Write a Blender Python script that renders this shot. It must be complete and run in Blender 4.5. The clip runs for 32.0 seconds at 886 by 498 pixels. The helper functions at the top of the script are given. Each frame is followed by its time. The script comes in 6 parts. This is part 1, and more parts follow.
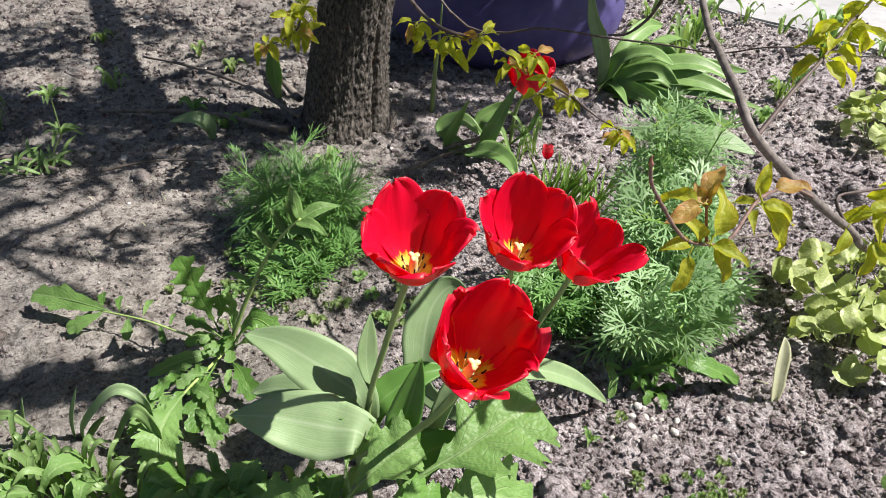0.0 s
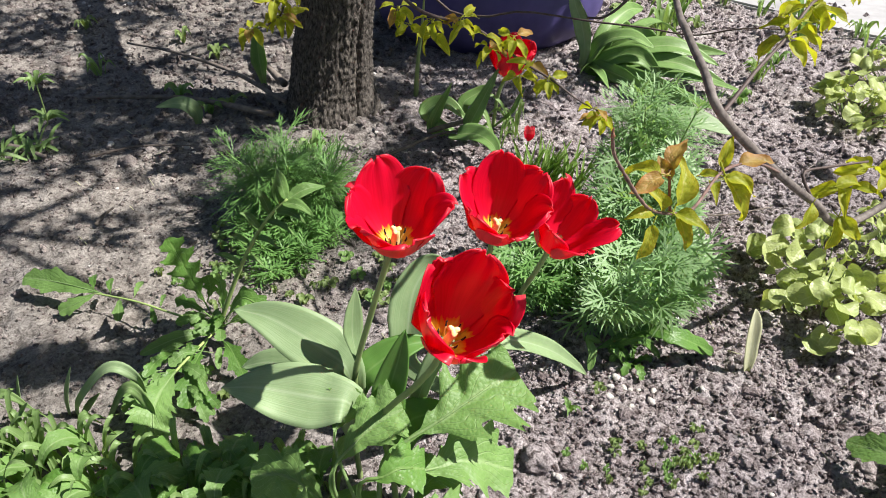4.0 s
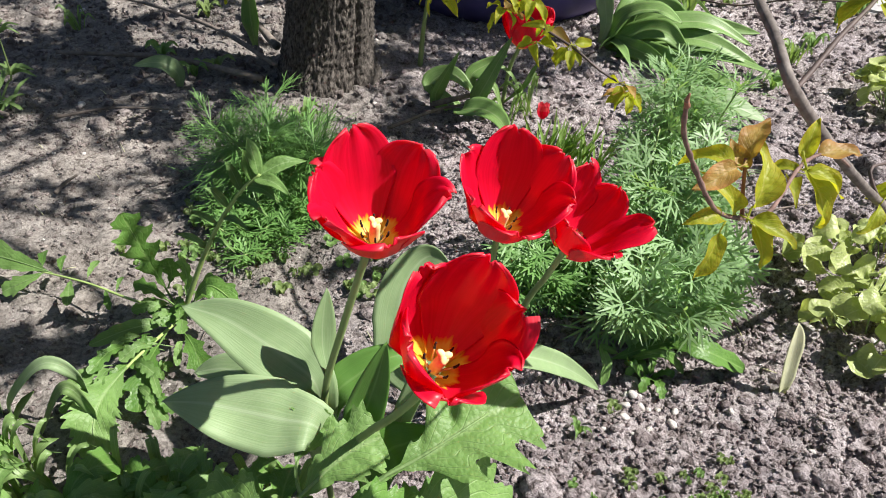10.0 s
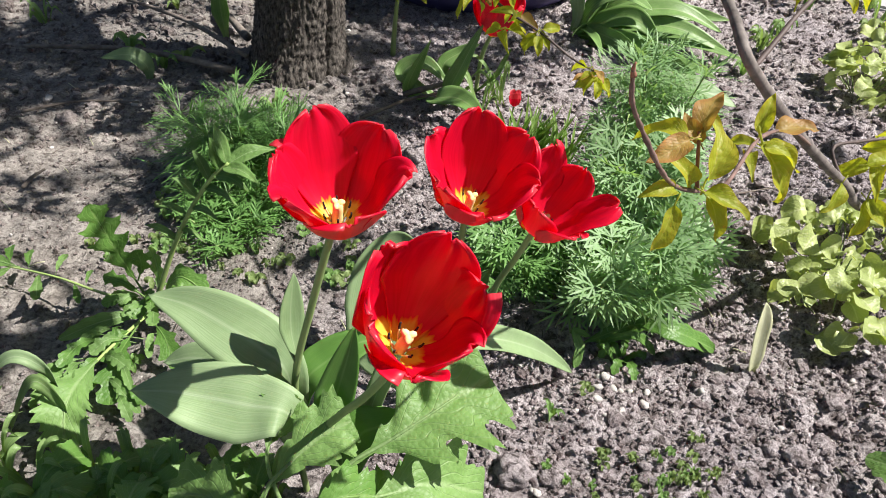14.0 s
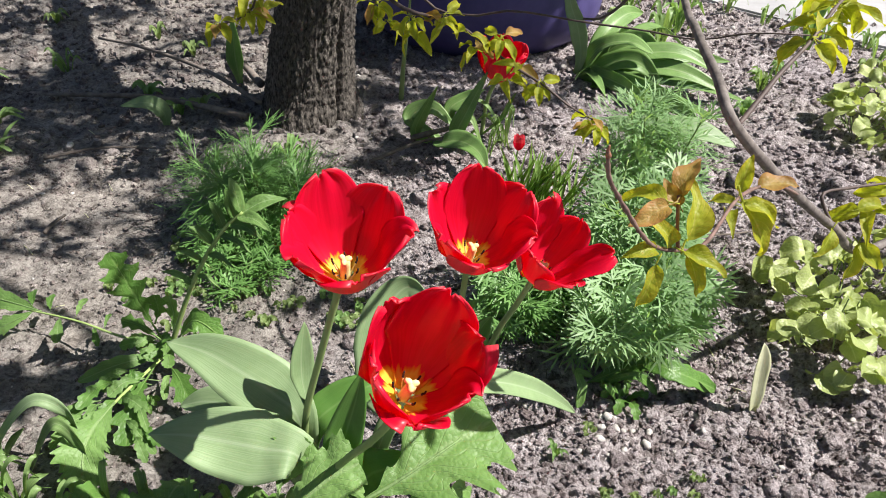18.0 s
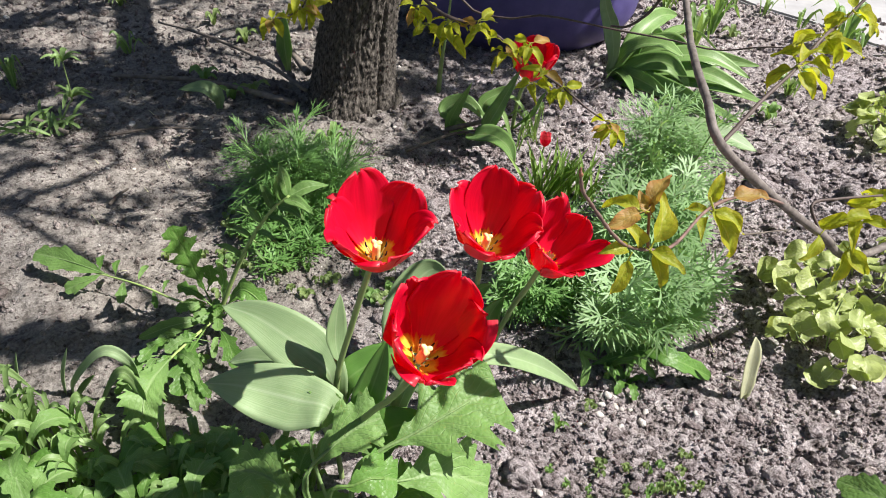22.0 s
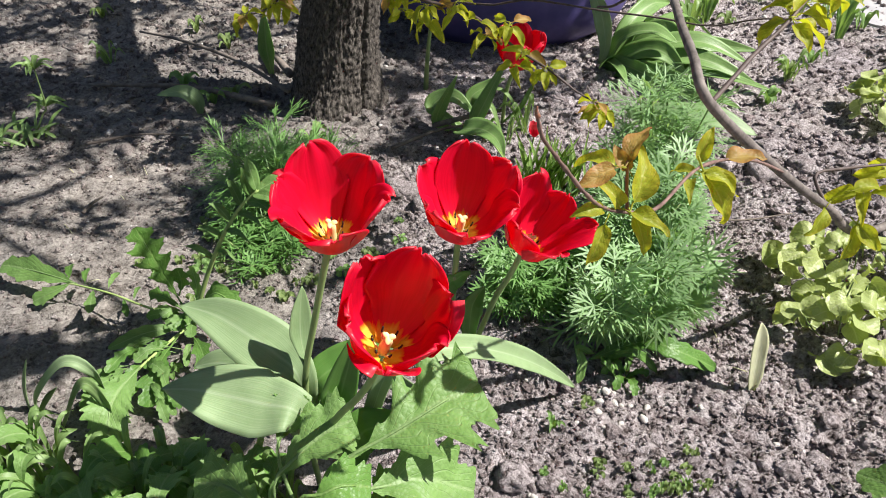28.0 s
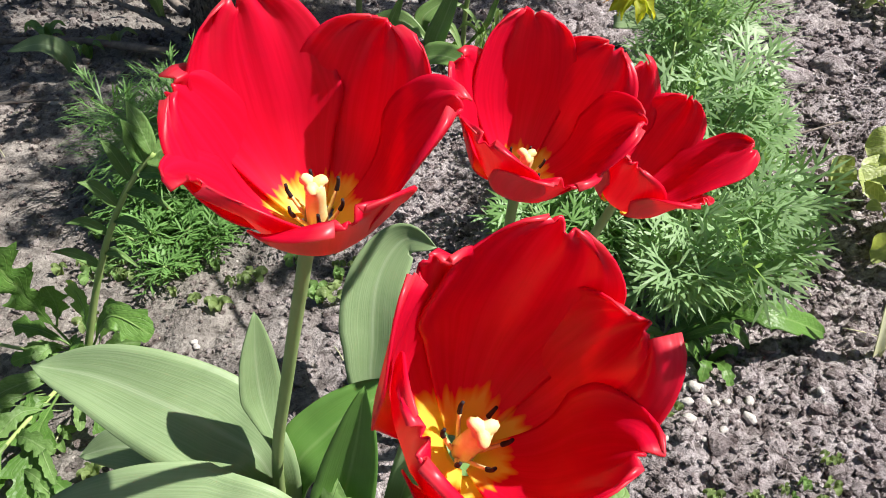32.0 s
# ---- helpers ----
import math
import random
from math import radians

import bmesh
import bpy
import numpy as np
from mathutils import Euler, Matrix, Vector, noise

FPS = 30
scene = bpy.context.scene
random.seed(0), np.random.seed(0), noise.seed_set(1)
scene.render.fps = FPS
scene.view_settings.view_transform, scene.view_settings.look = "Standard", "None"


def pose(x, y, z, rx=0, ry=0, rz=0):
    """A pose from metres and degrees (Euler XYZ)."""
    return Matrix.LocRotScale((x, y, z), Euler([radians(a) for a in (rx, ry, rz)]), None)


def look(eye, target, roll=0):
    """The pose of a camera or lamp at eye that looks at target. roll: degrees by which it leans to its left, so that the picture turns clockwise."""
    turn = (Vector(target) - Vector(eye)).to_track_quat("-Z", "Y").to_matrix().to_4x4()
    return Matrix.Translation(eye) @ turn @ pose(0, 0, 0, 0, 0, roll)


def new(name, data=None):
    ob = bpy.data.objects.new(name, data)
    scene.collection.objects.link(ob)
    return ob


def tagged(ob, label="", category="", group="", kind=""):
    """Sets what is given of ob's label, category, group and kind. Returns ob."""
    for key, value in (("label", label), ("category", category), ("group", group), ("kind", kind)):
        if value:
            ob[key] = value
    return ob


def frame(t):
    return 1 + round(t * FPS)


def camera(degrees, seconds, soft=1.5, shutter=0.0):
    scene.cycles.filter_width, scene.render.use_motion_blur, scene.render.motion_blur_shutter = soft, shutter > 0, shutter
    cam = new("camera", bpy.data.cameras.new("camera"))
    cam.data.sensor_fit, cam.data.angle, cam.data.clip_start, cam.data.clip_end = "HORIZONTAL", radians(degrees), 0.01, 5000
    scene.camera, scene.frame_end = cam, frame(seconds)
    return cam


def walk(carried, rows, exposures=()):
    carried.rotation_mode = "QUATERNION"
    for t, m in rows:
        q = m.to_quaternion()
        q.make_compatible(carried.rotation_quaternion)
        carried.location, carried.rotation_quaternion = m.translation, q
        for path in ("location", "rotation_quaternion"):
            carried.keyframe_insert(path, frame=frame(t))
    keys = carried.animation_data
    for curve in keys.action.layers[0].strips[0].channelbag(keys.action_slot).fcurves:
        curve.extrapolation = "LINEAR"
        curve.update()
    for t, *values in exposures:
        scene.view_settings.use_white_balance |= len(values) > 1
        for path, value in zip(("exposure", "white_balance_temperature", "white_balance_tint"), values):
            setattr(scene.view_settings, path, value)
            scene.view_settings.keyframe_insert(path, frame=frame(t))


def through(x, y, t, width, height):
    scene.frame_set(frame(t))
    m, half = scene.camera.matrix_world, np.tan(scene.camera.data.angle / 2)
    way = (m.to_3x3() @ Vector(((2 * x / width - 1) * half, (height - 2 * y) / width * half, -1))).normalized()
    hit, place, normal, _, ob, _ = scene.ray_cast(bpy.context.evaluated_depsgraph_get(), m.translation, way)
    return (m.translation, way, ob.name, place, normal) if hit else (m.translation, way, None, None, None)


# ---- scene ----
cam = camera(63.8, 32.0, soft=0.95)
PATH = [
    (0, (0.034, 0.043, 0.674), (0.019, 1.67, -0.488), 0.9),
    (0.5, (0.031, 0.069, 0.65), (0.022, 1.663, -0.557), 0.6),
    (1, (0.038, 0.105, 0.633), (0.047, 1.687, -0.59), 0.4),
    (1.5, (0.048, 0.131, 0.624), (0.066, 1.695, -0.622), 0.3),
    (2, (0.044, 0.108, 0.644), (0.035, 1.69, -0.581), 0.1),
    (2.5, (0.046, 0.062, 0.66), (0.003, 1.656, -0.548), -0.5),
    (3, (0.045, 0.037, 0.677), (0.036, 1.625, -0.538), -0.2),
    (3.5, (0.04, 0.014, 0.681), (0.061, 1.619, -0.513), 0.9),
    (5.5, (0.042, 0.028, 0.683), (0.049, 1.634, -0.509), 1.0),
    (6, (0.049, 0.028, 0.684), (0.046, 1.64, -0.501), 0.5),
    (6.5, (0.045, 0.028, 0.686), (0.036, 1.639, -0.499), 0.8),
    (7, (0.05, 0.028, 0.682), (0.045, 1.64, -0.501), 0.7),
    (7.5, (0.047, 0.028, 0.686), (0.033, 1.64, -0.498), 0.2),
    (8, (0.048, 0.03, 0.689), (0.037, 1.647, -0.488), 0.3),
    (8.5, (0.05, 0.04, 0.687), (0.06, 1.646, -0.504), 0.3),
    (9, (0.055, 0.065, 0.67), (0.052, 1.656, -0.542), 0.7),
    (9.5, (0.056, 0.098, 0.642), (0.052, 1.675, -0.588), 2.7),
    (10, (0.047, 0.122, 0.619), (0.061, 1.69, -0.622), 3.2),
    (10.5, (0.048, 0.139, 0.602), (0.062, 1.701, -0.647), 3.3),
    (11, (0.047, 0.156, 0.594), (0.076, 1.705, -0.67), 4.1),
    (11.5, (0.048, 0.167, 0.588), (0.091, 1.717, -0.675), 4.2),
    (12, (0.057, 0.177, 0.584), (0.103, 1.718, -0.69), 4.2),
    (12.5, (0.053, 0.174, 0.571), (0.104, 1.722, -0.693), 4.4),
    (13, (0.054, 0.15, 0.591), (0.087, 1.721, -0.646), 3.2),
    (13.5, (0.058, 0.131, 0.619), (0.098, 1.679, -0.646), 2.5),
    (14, (0.058, 0.116, 0.614), (0.125, 1.674, -0.639), 3.4),
    (14.5, (0.055, 0.11, 0.622), (0.097, 1.686, -0.609), 3.7),
    (16.5, (0.062, 0.111, 0.627), (0.095, 1.718, -0.563), 3.1),
    (17, (0.053, 0.106, 0.632), (0.084, 1.726, -0.54), 3.0),
    (17.5, (0.054, 0.104, 0.638), (0.087, 1.726, -0.532), 2.5),
    (18, (0.063, 0.102, 0.642), (0.097, 1.715, -0.54), 2.3),
    (18.5, (0.055, 0.087, 0.653), (0.062, 1.703, -0.525), 2.4),
    (19, (0.059, 0.072, 0.658), (0.065, 1.688, -0.519), 3.1),
    (19.5, (0.051, 0.061, 0.67), (0.027, 1.676, -0.51), 2.2),
    (20, (0.074, 0.076, 0.672), (0.142, 1.68, -0.52), 2.8),
    (20.5, (0.079, 0.065, 0.689), (0.101, 1.661, -0.517), 4.1),
    (21, (0.072, 0.035, 0.707), (0.023, 1.63, -0.5), 3.4),
    (21.5, (0.072, 0.019, 0.711), (-0.003, 1.609, -0.5), 3.1),
    (22, (0.076, 0.034, 0.698), (0.016, 1.616, -0.524), 3.0),
    (22.5, (0.077, 0.064, 0.677), (0.037, 1.648, -0.544), 3.4),
    (23, (0.076, 0.106, 0.646), (0.062, 1.678, -0.59), 3.7),
    (23.5, (0.081, 0.15, 0.617), (0.07, 1.707, -0.638), 2.7),
    (24, (0.083, 0.186, 0.602), (0.099, 1.719, -0.684), 2.1),
    (24.5, (0.088, 0.191, 0.601), (0.075, 1.727, -0.68), 1.0),
    (25, (0.094, 0.172, 0.612), (0.043, 1.719, -0.655), -0.1),
    (25.5, (0.091, 0.148, 0.619), (0.021, 1.701, -0.639), 0.1),
    (27.5, (0.11, 0.064, 0.667), (0.031, 1.646, -0.554), 0.4),
    (28, (0.107, 0.063, 0.647), (0.023, 1.665, -0.547), 0.4),
    (28.5, (0.051, 0.044, 0.653), (-0.02, 1.689, -0.482), 1.8),
    (29, (0.039, 0.076, 0.643), (-0.048, 1.687, -0.54), -0.2),
    (29.5, (0.043, 0.145, 0.582), (-0.032, 1.705, -0.667), -1.8),
    (30, (0.041, 0.202, 0.534), (0.001, 1.731, -0.755), -1.8),
    (30.5, (0.028, 0.24, 0.506), (0.011, 1.759, -0.796), -2.1),
    (31, (0.026, 0.27, 0.492), (0.071, 1.804, -0.79), -1.8),
    (31.5, (0.025, 0.275, 0.482), (0.141, 1.822, -0.781), -1.2),
    (32, (0.034, 0.28, 0.491), (0.15, 1.809, -0.793), -1.5),
]
walk(cam, [(t, look(eye, target, roll)) for t, eye, target, roll in PATH])

# ---------------------------------------------------------------- world and sun
SUN_EL, SUN_AZ = radians(51), radians(-4)      # azimuth from +x towards +y
sun_way = Vector((math.cos(SUN_EL) * math.cos(SUN_AZ), math.cos(SUN_EL) * math.sin(SUN_AZ), math.sin(SUN_EL)))
world = bpy.data.worlds.new("sky")
scene.world = world
world.use_nodes = True
wn = world.node_tree.nodes
sky = wn.new("ShaderNodeTexSky")
sky.sky_type, sky.sun_disc = "NISHITA", False
sky.sun_elevation, sky.sun_rotation = SUN_EL, math.atan2(sun_way.x, sun_way.y)
world.node_tree.links.new(sky.outputs[0], wn["Background"].inputs[0])
wn["Background"].inputs[1].default_value = 0.037
lamp = bpy.data.lights.new("sun", "SUN")
lamp.energy, lamp.angle, lamp.color = 5.0, radians(0.55), (1.0, 0.955, 0.905)
sun = new("sun", lamp)
sun.matrix_world = look(sun_way * 20, (0, 0, 0))
scene.view_settings.exposure = 0.90

# ---------------------------------------------------------------- material helpers


def mat_new(name):
    m = bpy.data.materials.new(name)
    m.use_nodes = True
    nt = m.node_tree
    return m, nt, nt.nodes["Principled BSDF"], nt.nodes["Material Output"]


def nd(nt, kind, **kw):
    n = nt.nodes.new(kind)
    for k, v in kw.items():
        n.inputs[k].default_value = v
    return n


def ramp(nt, src, stops):
    r = nt.nodes.new("ShaderNodeValToRGB")
    el = r.color_ramp.elements
    while len(el) < len(stops):
        el.new(0.5)
    for e, (p, c) in zip(el, stops):
        e.position, e.color = p, (*c, 1)
    nt.links.new(src, r.inputs[0])
    return r.outputs[0]


def noise_of(nt, vec, scale, detail=4.0, rough=0.55, dist=0.0):
    n = nd(nt, "ShaderNodeTexNoise", Scale=scale, Detail=detail, Roughness=rough, Distortion=dist)
    if vec is not None:
        nt.links.new(vec, n.inputs["Vector"])
    return n.outputs["Fac"]


def mix(nt, fac, a, b, how="MIX"):
    m = nt.nodes.new("ShaderNodeMix")
    m.data_type, m.blend_type = "RGBA", how
    for sock, v in ((m.inputs[0], fac), (m.inputs[6], a), (m.inputs[7], b)):
        if isinstance(v, bpy.types.NodeSocket):
            nt.links.new(v, sock)
        elif isinstance(v, tuple):
            sock.default_value = (*v, 1)
        else:
            sock.default_value = v
    return m.outputs[2]


def calc(nt, op, a, b=0.0, c=0.0):
    m = nt.nodes.new("ShaderNodeMath")
    m.operation = op
    for sock, v in zip(m.inputs, (a, b, c)):
        if isinstance(v, bpy.types.NodeSocket):
            nt.links.new(v, sock)
        else:
            sock.default_value = v
    return m.outputs[0]


def bump(nt, height, strength, distance, bsdf):
    b = nd(nt, "ShaderNodeBump", Strength=strength, Distance=distance)
    nt.links.new(height, b.inputs["Height"])
    nt.links.new(b.outputs[0], bsdf.inputs["Normal"])
    return b.outputs[0]


def soil_mat(name, dry, wet, pale=(0.50, 0.46, 0.43), by_island=False):
    """Crusted soil on the low-x side, darkened for shade there, crumbly and browner where it is dug."""
    m, nt, b, _ = mat_new(name)
    geo = nt.nodes.new("ShaderNodeNewGeometry")
    p = geo.outputs["Position"]
    sep = nt.nodes.new("ShaderNodeSeparateXYZ")
    nt.links.new(p, sep.inputs[0])
    big = noise_of(nt, p, 3.2, 5)
    mid = noise_of(nt, p, 30, 6, 0.65)
    fine = noise_of(nt, p, 210, 5, 0.7)
    dug = calc(nt, "ADD", sep.outputs[0], calc(nt, "MULTIPLY", calc(nt, "SUBTRACT", big, 0.5), 0.5))
    dug = ramp(nt, calc(nt, "ADD", dug, 0.5), [(0.36, (0, 0, 0)), (0.56, (1, 1, 1))])
    away = nd(nt, "ShaderNodeVectorMath")
    away.operation = "DISTANCE"
    nt.links.new(p, away.inputs[0])
    away.inputs[1].default_value = (0.4, 1.2, 0.0)
    dug = mix(nt, 1.0, dug, ramp(nt, calc(nt, "MULTIPLY", away.outputs["Value"], 0.4), [(0.44, (1, 1, 1)), (0.72, (0, 0, 0))]), "MULTIPLY")
    # crust tone lowered to stand in for shadow on that side
    crust = mix(nt, ramp(nt, big, [(0.36, (0, 0, 0)), (0.64, (1, 1, 1))]), tuple(c * 0.42 for c in dry), (dry[0] * 0.66, dry[1] * 0.645, dry[2] * 0.62))
    loose = mix(nt, ramp(nt, big, [(0.36, (0, 0, 0)), (0.64, (1, 1, 1))]), (wet[0] * 1.06, wet[1] * 1.08, wet[2] * 1.13), (dry[0] * 1.05, dry[1] * 1.02, dry[2] * 1.065))
    col = mix(nt, dug, crust, loose)
    # shade of pits and gaps between crumbs, put into the colour by noise
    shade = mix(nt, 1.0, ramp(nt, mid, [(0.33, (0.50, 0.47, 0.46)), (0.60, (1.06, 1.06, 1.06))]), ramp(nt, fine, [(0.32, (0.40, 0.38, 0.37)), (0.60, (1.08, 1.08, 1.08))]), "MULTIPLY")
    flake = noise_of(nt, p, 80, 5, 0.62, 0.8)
    gap_shade = ramp(nt, flake, [(0.36, (0.34, 0.32, 0.31)), (0.47, (1.05, 1.05, 1.05))])
    shade = mix(nt, 1.0, shade, gap_shade, "MULTIPLY")
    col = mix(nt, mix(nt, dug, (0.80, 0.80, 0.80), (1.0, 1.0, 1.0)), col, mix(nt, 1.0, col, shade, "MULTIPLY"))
    vor = nd(nt, "ShaderNodeTexVoronoi", Scale=120.0)
    nt.links.new(p, vor.inputs["Vector"])
    speck = ramp(nt, vor.outputs["Distance"], [(0.10, (1, 1, 1)), (0.20, (0, 0, 0))])
    pick = ramp(nt, vor.outputs["Color"], [(0.83, (0, 0, 0)), (0.88, (1, 1, 1))])
    col = mix(nt, mix(nt, 1.0, speck, pick, "MULTIPLY"), col, pale)
    if by_island:
        col = mix(nt, 1.0, col, ramp(nt, geo.outputs["Random Per Island"], [(0, (0.55, 0.51, 0.50)), (0.5, (0.84, 0.82, 0.81)), (0.92, (0.98, 0.98, 0.98)), (1, (1.15, 1.10, 1.06))]), "MULTIPLY")
    nt.links.new(col, b.inputs["Base Color"])
    b.inputs["Roughness"].default_value = 0.95
    b.inputs["Specular IOR Level"].default_value = 0.15
    grit = calc(nt, "ADD", calc(nt, "MULTIPLY", gap_shade, 0.20), calc(nt, "MULTIPLY", fine, 0.75))
    h = calc(nt, "ADD", calc(nt, "MULTIPLY", mid, 0.8), calc(nt, "MULTIPLY", grit, calc(nt, "ADD", 0.45, calc(nt, "MULTIPLY", dug, 0.55))))
    bump(nt, h, 1.0, 0.012, b)
    return m


def leaf_mat(name, col, pale, veins="parallel", through=0.35, rough=0.42, tint=None, vein_amount=0.35, spots=0.0):
    """A leaf on a 0..1 UV: u across, v along."""
    m, nt, b, out = mat_new(name)
    uv = nt.nodes.new("ShaderNodeTexCoord")
    sep = nt.nodes.new("ShaderNodeSeparateXYZ")
    nt.links.new(uv.outputs["UV"], sep.inputs[0])
    u, v = sep.outputs[0], sep.outputs[1]
    geo = nt.nodes.new("ShaderNodeNewGeometry")
    info = nt.nodes.new("ShaderNodeObjectInfo")
    off = calc(nt, "ABSOLUTE", calc(nt, "SUBTRACT", u, 0.5))
    midrib = ramp(nt, off, [(0.012, (1, 1, 1)), (0.045, (0, 0, 0))])
    if veins == "parallel":
        comb = nt.nodes.new("ShaderNodeCombineXYZ")
        nt.links.new(calc(nt, "MULTIPLY", u, 46.0), comb.inputs[0])
        nt.links.new(calc(nt, "MULTIPLY", v, 1.6), comb.inputs[1])
        side = noise_of(nt, comb.outputs[0], 1.0, 2)
        side = ramp(nt, side, [(0.42, (0, 0, 0)), (0.62, (1, 1, 1))])
    else:
        wave = calc(nt, "SINE", calc(nt, "MULTIPLY", calc(nt, "SUBTRACT", v, calc(nt, "MULTIPLY", off, 0.7)), 62.0))
        side = ramp(nt, wave, [(0.86, (0, 0, 0)), (0.99, (1, 1, 1))])
    cloud = noise_of(nt, geo.outputs["Position"], 55, 4)
    c = mix(nt, ramp(nt, cloud, [(0.3, (0, 0, 0)), (0.7, (1, 1, 1))]), col, tuple(x * 0.78 + y * 0.22 for x, y in zip(col, pale)))
    c = mix(nt, 1.0, c, ramp(nt, noise_of(nt, geo.outputs["Position"], 16, 4, 0.6, 0.5), [(0.34, (0.80, 0.82, 0.76)), (0.62, (1.06, 1.05, 1.02))]), "MULTIPLY")
    c = mix(nt, calc(nt, "MULTIPLY", side, vein_amount), c, pale)
    c = mix(nt, calc(nt, "MULTIPLY", midrib, 0.6), c, pale)
    if tint:
        edge = ramp(nt, calc(nt, "ADD", off, calc(nt, "MULTIPLY", v, 0.25)), [(0.3, (0, 0, 0)), (0.72, (1, 1, 1))])
        c = mix(nt, calc(nt, "MULTIPLY", edge, 0.75), c, tint)
    if spots:
        sp = ramp(nt, noise_of(nt, geo.outputs["Position"], 130, 3), [(0.62, (0, 0, 0)), (0.7, (1, 1, 1))])
        c = mix(nt, calc(nt, "MULTIPLY", sp, spots), c, (0.30, 0.22, 0.08))
    c = mix(nt, 1.0, c, ramp(nt, info.outputs["Random"], [(0, (0.80, 0.84, 0.78)), (1, (1.0, 1.0, 1.0))]), "MULTIPLY")
    nt.links.new(c, b.inputs["Base Color"])
    b.inputs["Roughness"].default_value = rough
    b.inputs["Specular IOR Level"].default_value = 0.45
    cells = nd(nt, "ShaderNodeTexVoronoi", Scale=260.0)
    nt.links.new(geo.outputs["Position"], cells.inputs["Vector"])
    quilt = calc(nt, "ADD", calc(nt, "MULTIPLY", side, -0.8), calc(nt, "MULTIPLY", cells.outputs["Distance"], -0.9))
    nb = bump(nt, calc(nt, "ADD", side if veins == "parallel" else quilt, calc(nt, "MULTIPLY", cloud, 3.0)), 0.45 if veins != "parallel" else 0.10, 0.0014, b)
    tr = nt.nodes.new("ShaderNodeBsdfTranslucent")
    nt.links.new(mix(nt, 1.0, c, (1.0, 1.0, 0.45), "MULTIPLY"), tr.inputs[0])
    nt.links.new(nb, tr.inputs["Normal"])
    ms = nt.nodes.new("ShaderNodeMixShader")
    ms.inputs[0].default_value = through
    nt.links.new(b.outputs[0], ms.inputs[1])
    nt.links.new(tr.outputs[0], ms.inputs[2])
    nt.links.new(ms.outputs[0], out.inputs[0])
    return m


def petal_mat():
    m, nt, b, out = mat_new("red_petal")
    uv = nt.nodes.new("ShaderNodeTexCoord")
    sep = nt.nodes.new("ShaderNodeSeparateXYZ")
    nt.links.new(uv.outputs["UV"], sep.inputs[0])
    u, v = sep.outputs[0], sep.outputs[1]
    info = nt.nodes.new("ShaderNodeObjectInfo")
    comb = nt.nodes.new("ShaderNodeCombineXYZ")
    nt.links.new(calc(nt, "MULTIPLY", u, 34.0), comb.inputs[0])
    nt.links.new(calc(nt, "MULTIPLY", v, 1.5), comb.inputs[1])
    nt.links.new(calc(nt, "MULTIPLY", info.outputs["Random"], 40.0), comb.inputs[2])
    streak = noise_of(nt, comb.outputs[0], 1.0, 3)
    red = mix(nt, ramp(nt, streak, [(0.35, (0, 0, 0)), (0.7, (1, 1, 1))]), (0.80, 0.004, 0.040), (0.88, 0.008, 0.062))
    # a jagged yellow flare at the foot of the petal
    comb2 = nt.nodes.new("ShaderNodeCombineXYZ")
    nt.links.new(calc(nt, "MULTIPLY", u, 9.0), comb2.inputs[0])
    nt.links.new(calc(nt, "MULTIPLY", info.outputs["Random"], 30.0), comb2.inputs[1])
    jag = noise_of(nt, comb2.outputs[0], 1.0, 1)
    off = calc(nt, "ABSOLUTE", calc(nt, "SUBTRACT", u, 0.5))
    foot = calc(nt, "SUBTRACT", calc(nt, "SUBTRACT", calc(nt, "ADD", 0.125, calc(nt, "MULTIPLY", jag, 0.17)), calc(nt, "MULTIPLY", off, 0.16)), v)
    col = mix(nt, ramp(nt, foot, [(0.0, (0, 0, 0)), (0.022, (1, 1, 1))]), red, (0.88, 0.34, 0.012))
    col = mix(nt, ramp(nt, foot, [(0.02, (0, 0, 0)), (0.06, (1, 1, 1))]), col, (0.96, 0.72, 0.10))
    rim = ramp(nt, calc(nt, "ADD", calc(nt, "MULTIPLY", calc(nt, "POWER", v, 6.0), 0.75), calc(nt, "MULTIPLY", off, 0.5)), [(0.78, (0, 0, 0)), (0.98, (1, 1, 1))])
    col = mix(nt, calc(nt, "MULTIPLY", rim, calc(nt, "MULTIPLY", streak, 0.5)), col, (0.85, 0.30, 0.28))
    nt.links.new(col, b.inputs["Base Color"])
    b.inputs["Roughness"].default_value = 0.36
    b.inputs["Specular IOR Level"].default_value = 0.5
    nb = bump(nt, streak, 0.05, 0.0008, b)
    tr = nt.nodes.new("ShaderNodeBsdfTranslucent")
    nt.links.new(col, tr.inputs[0])
    nt.links.new(nb, tr.inputs["Normal"])
    ms = nt.nodes.new("ShaderNodeMixShader")
    ms.inputs[0].default_value = 0.50
    nt.links.new(b.outputs[0], ms.inputs[1])
    nt.links.new(tr.outputs[0], ms.inputs[2])
    nt.links.new(ms.outputs[0], out.inputs[0])
    return m


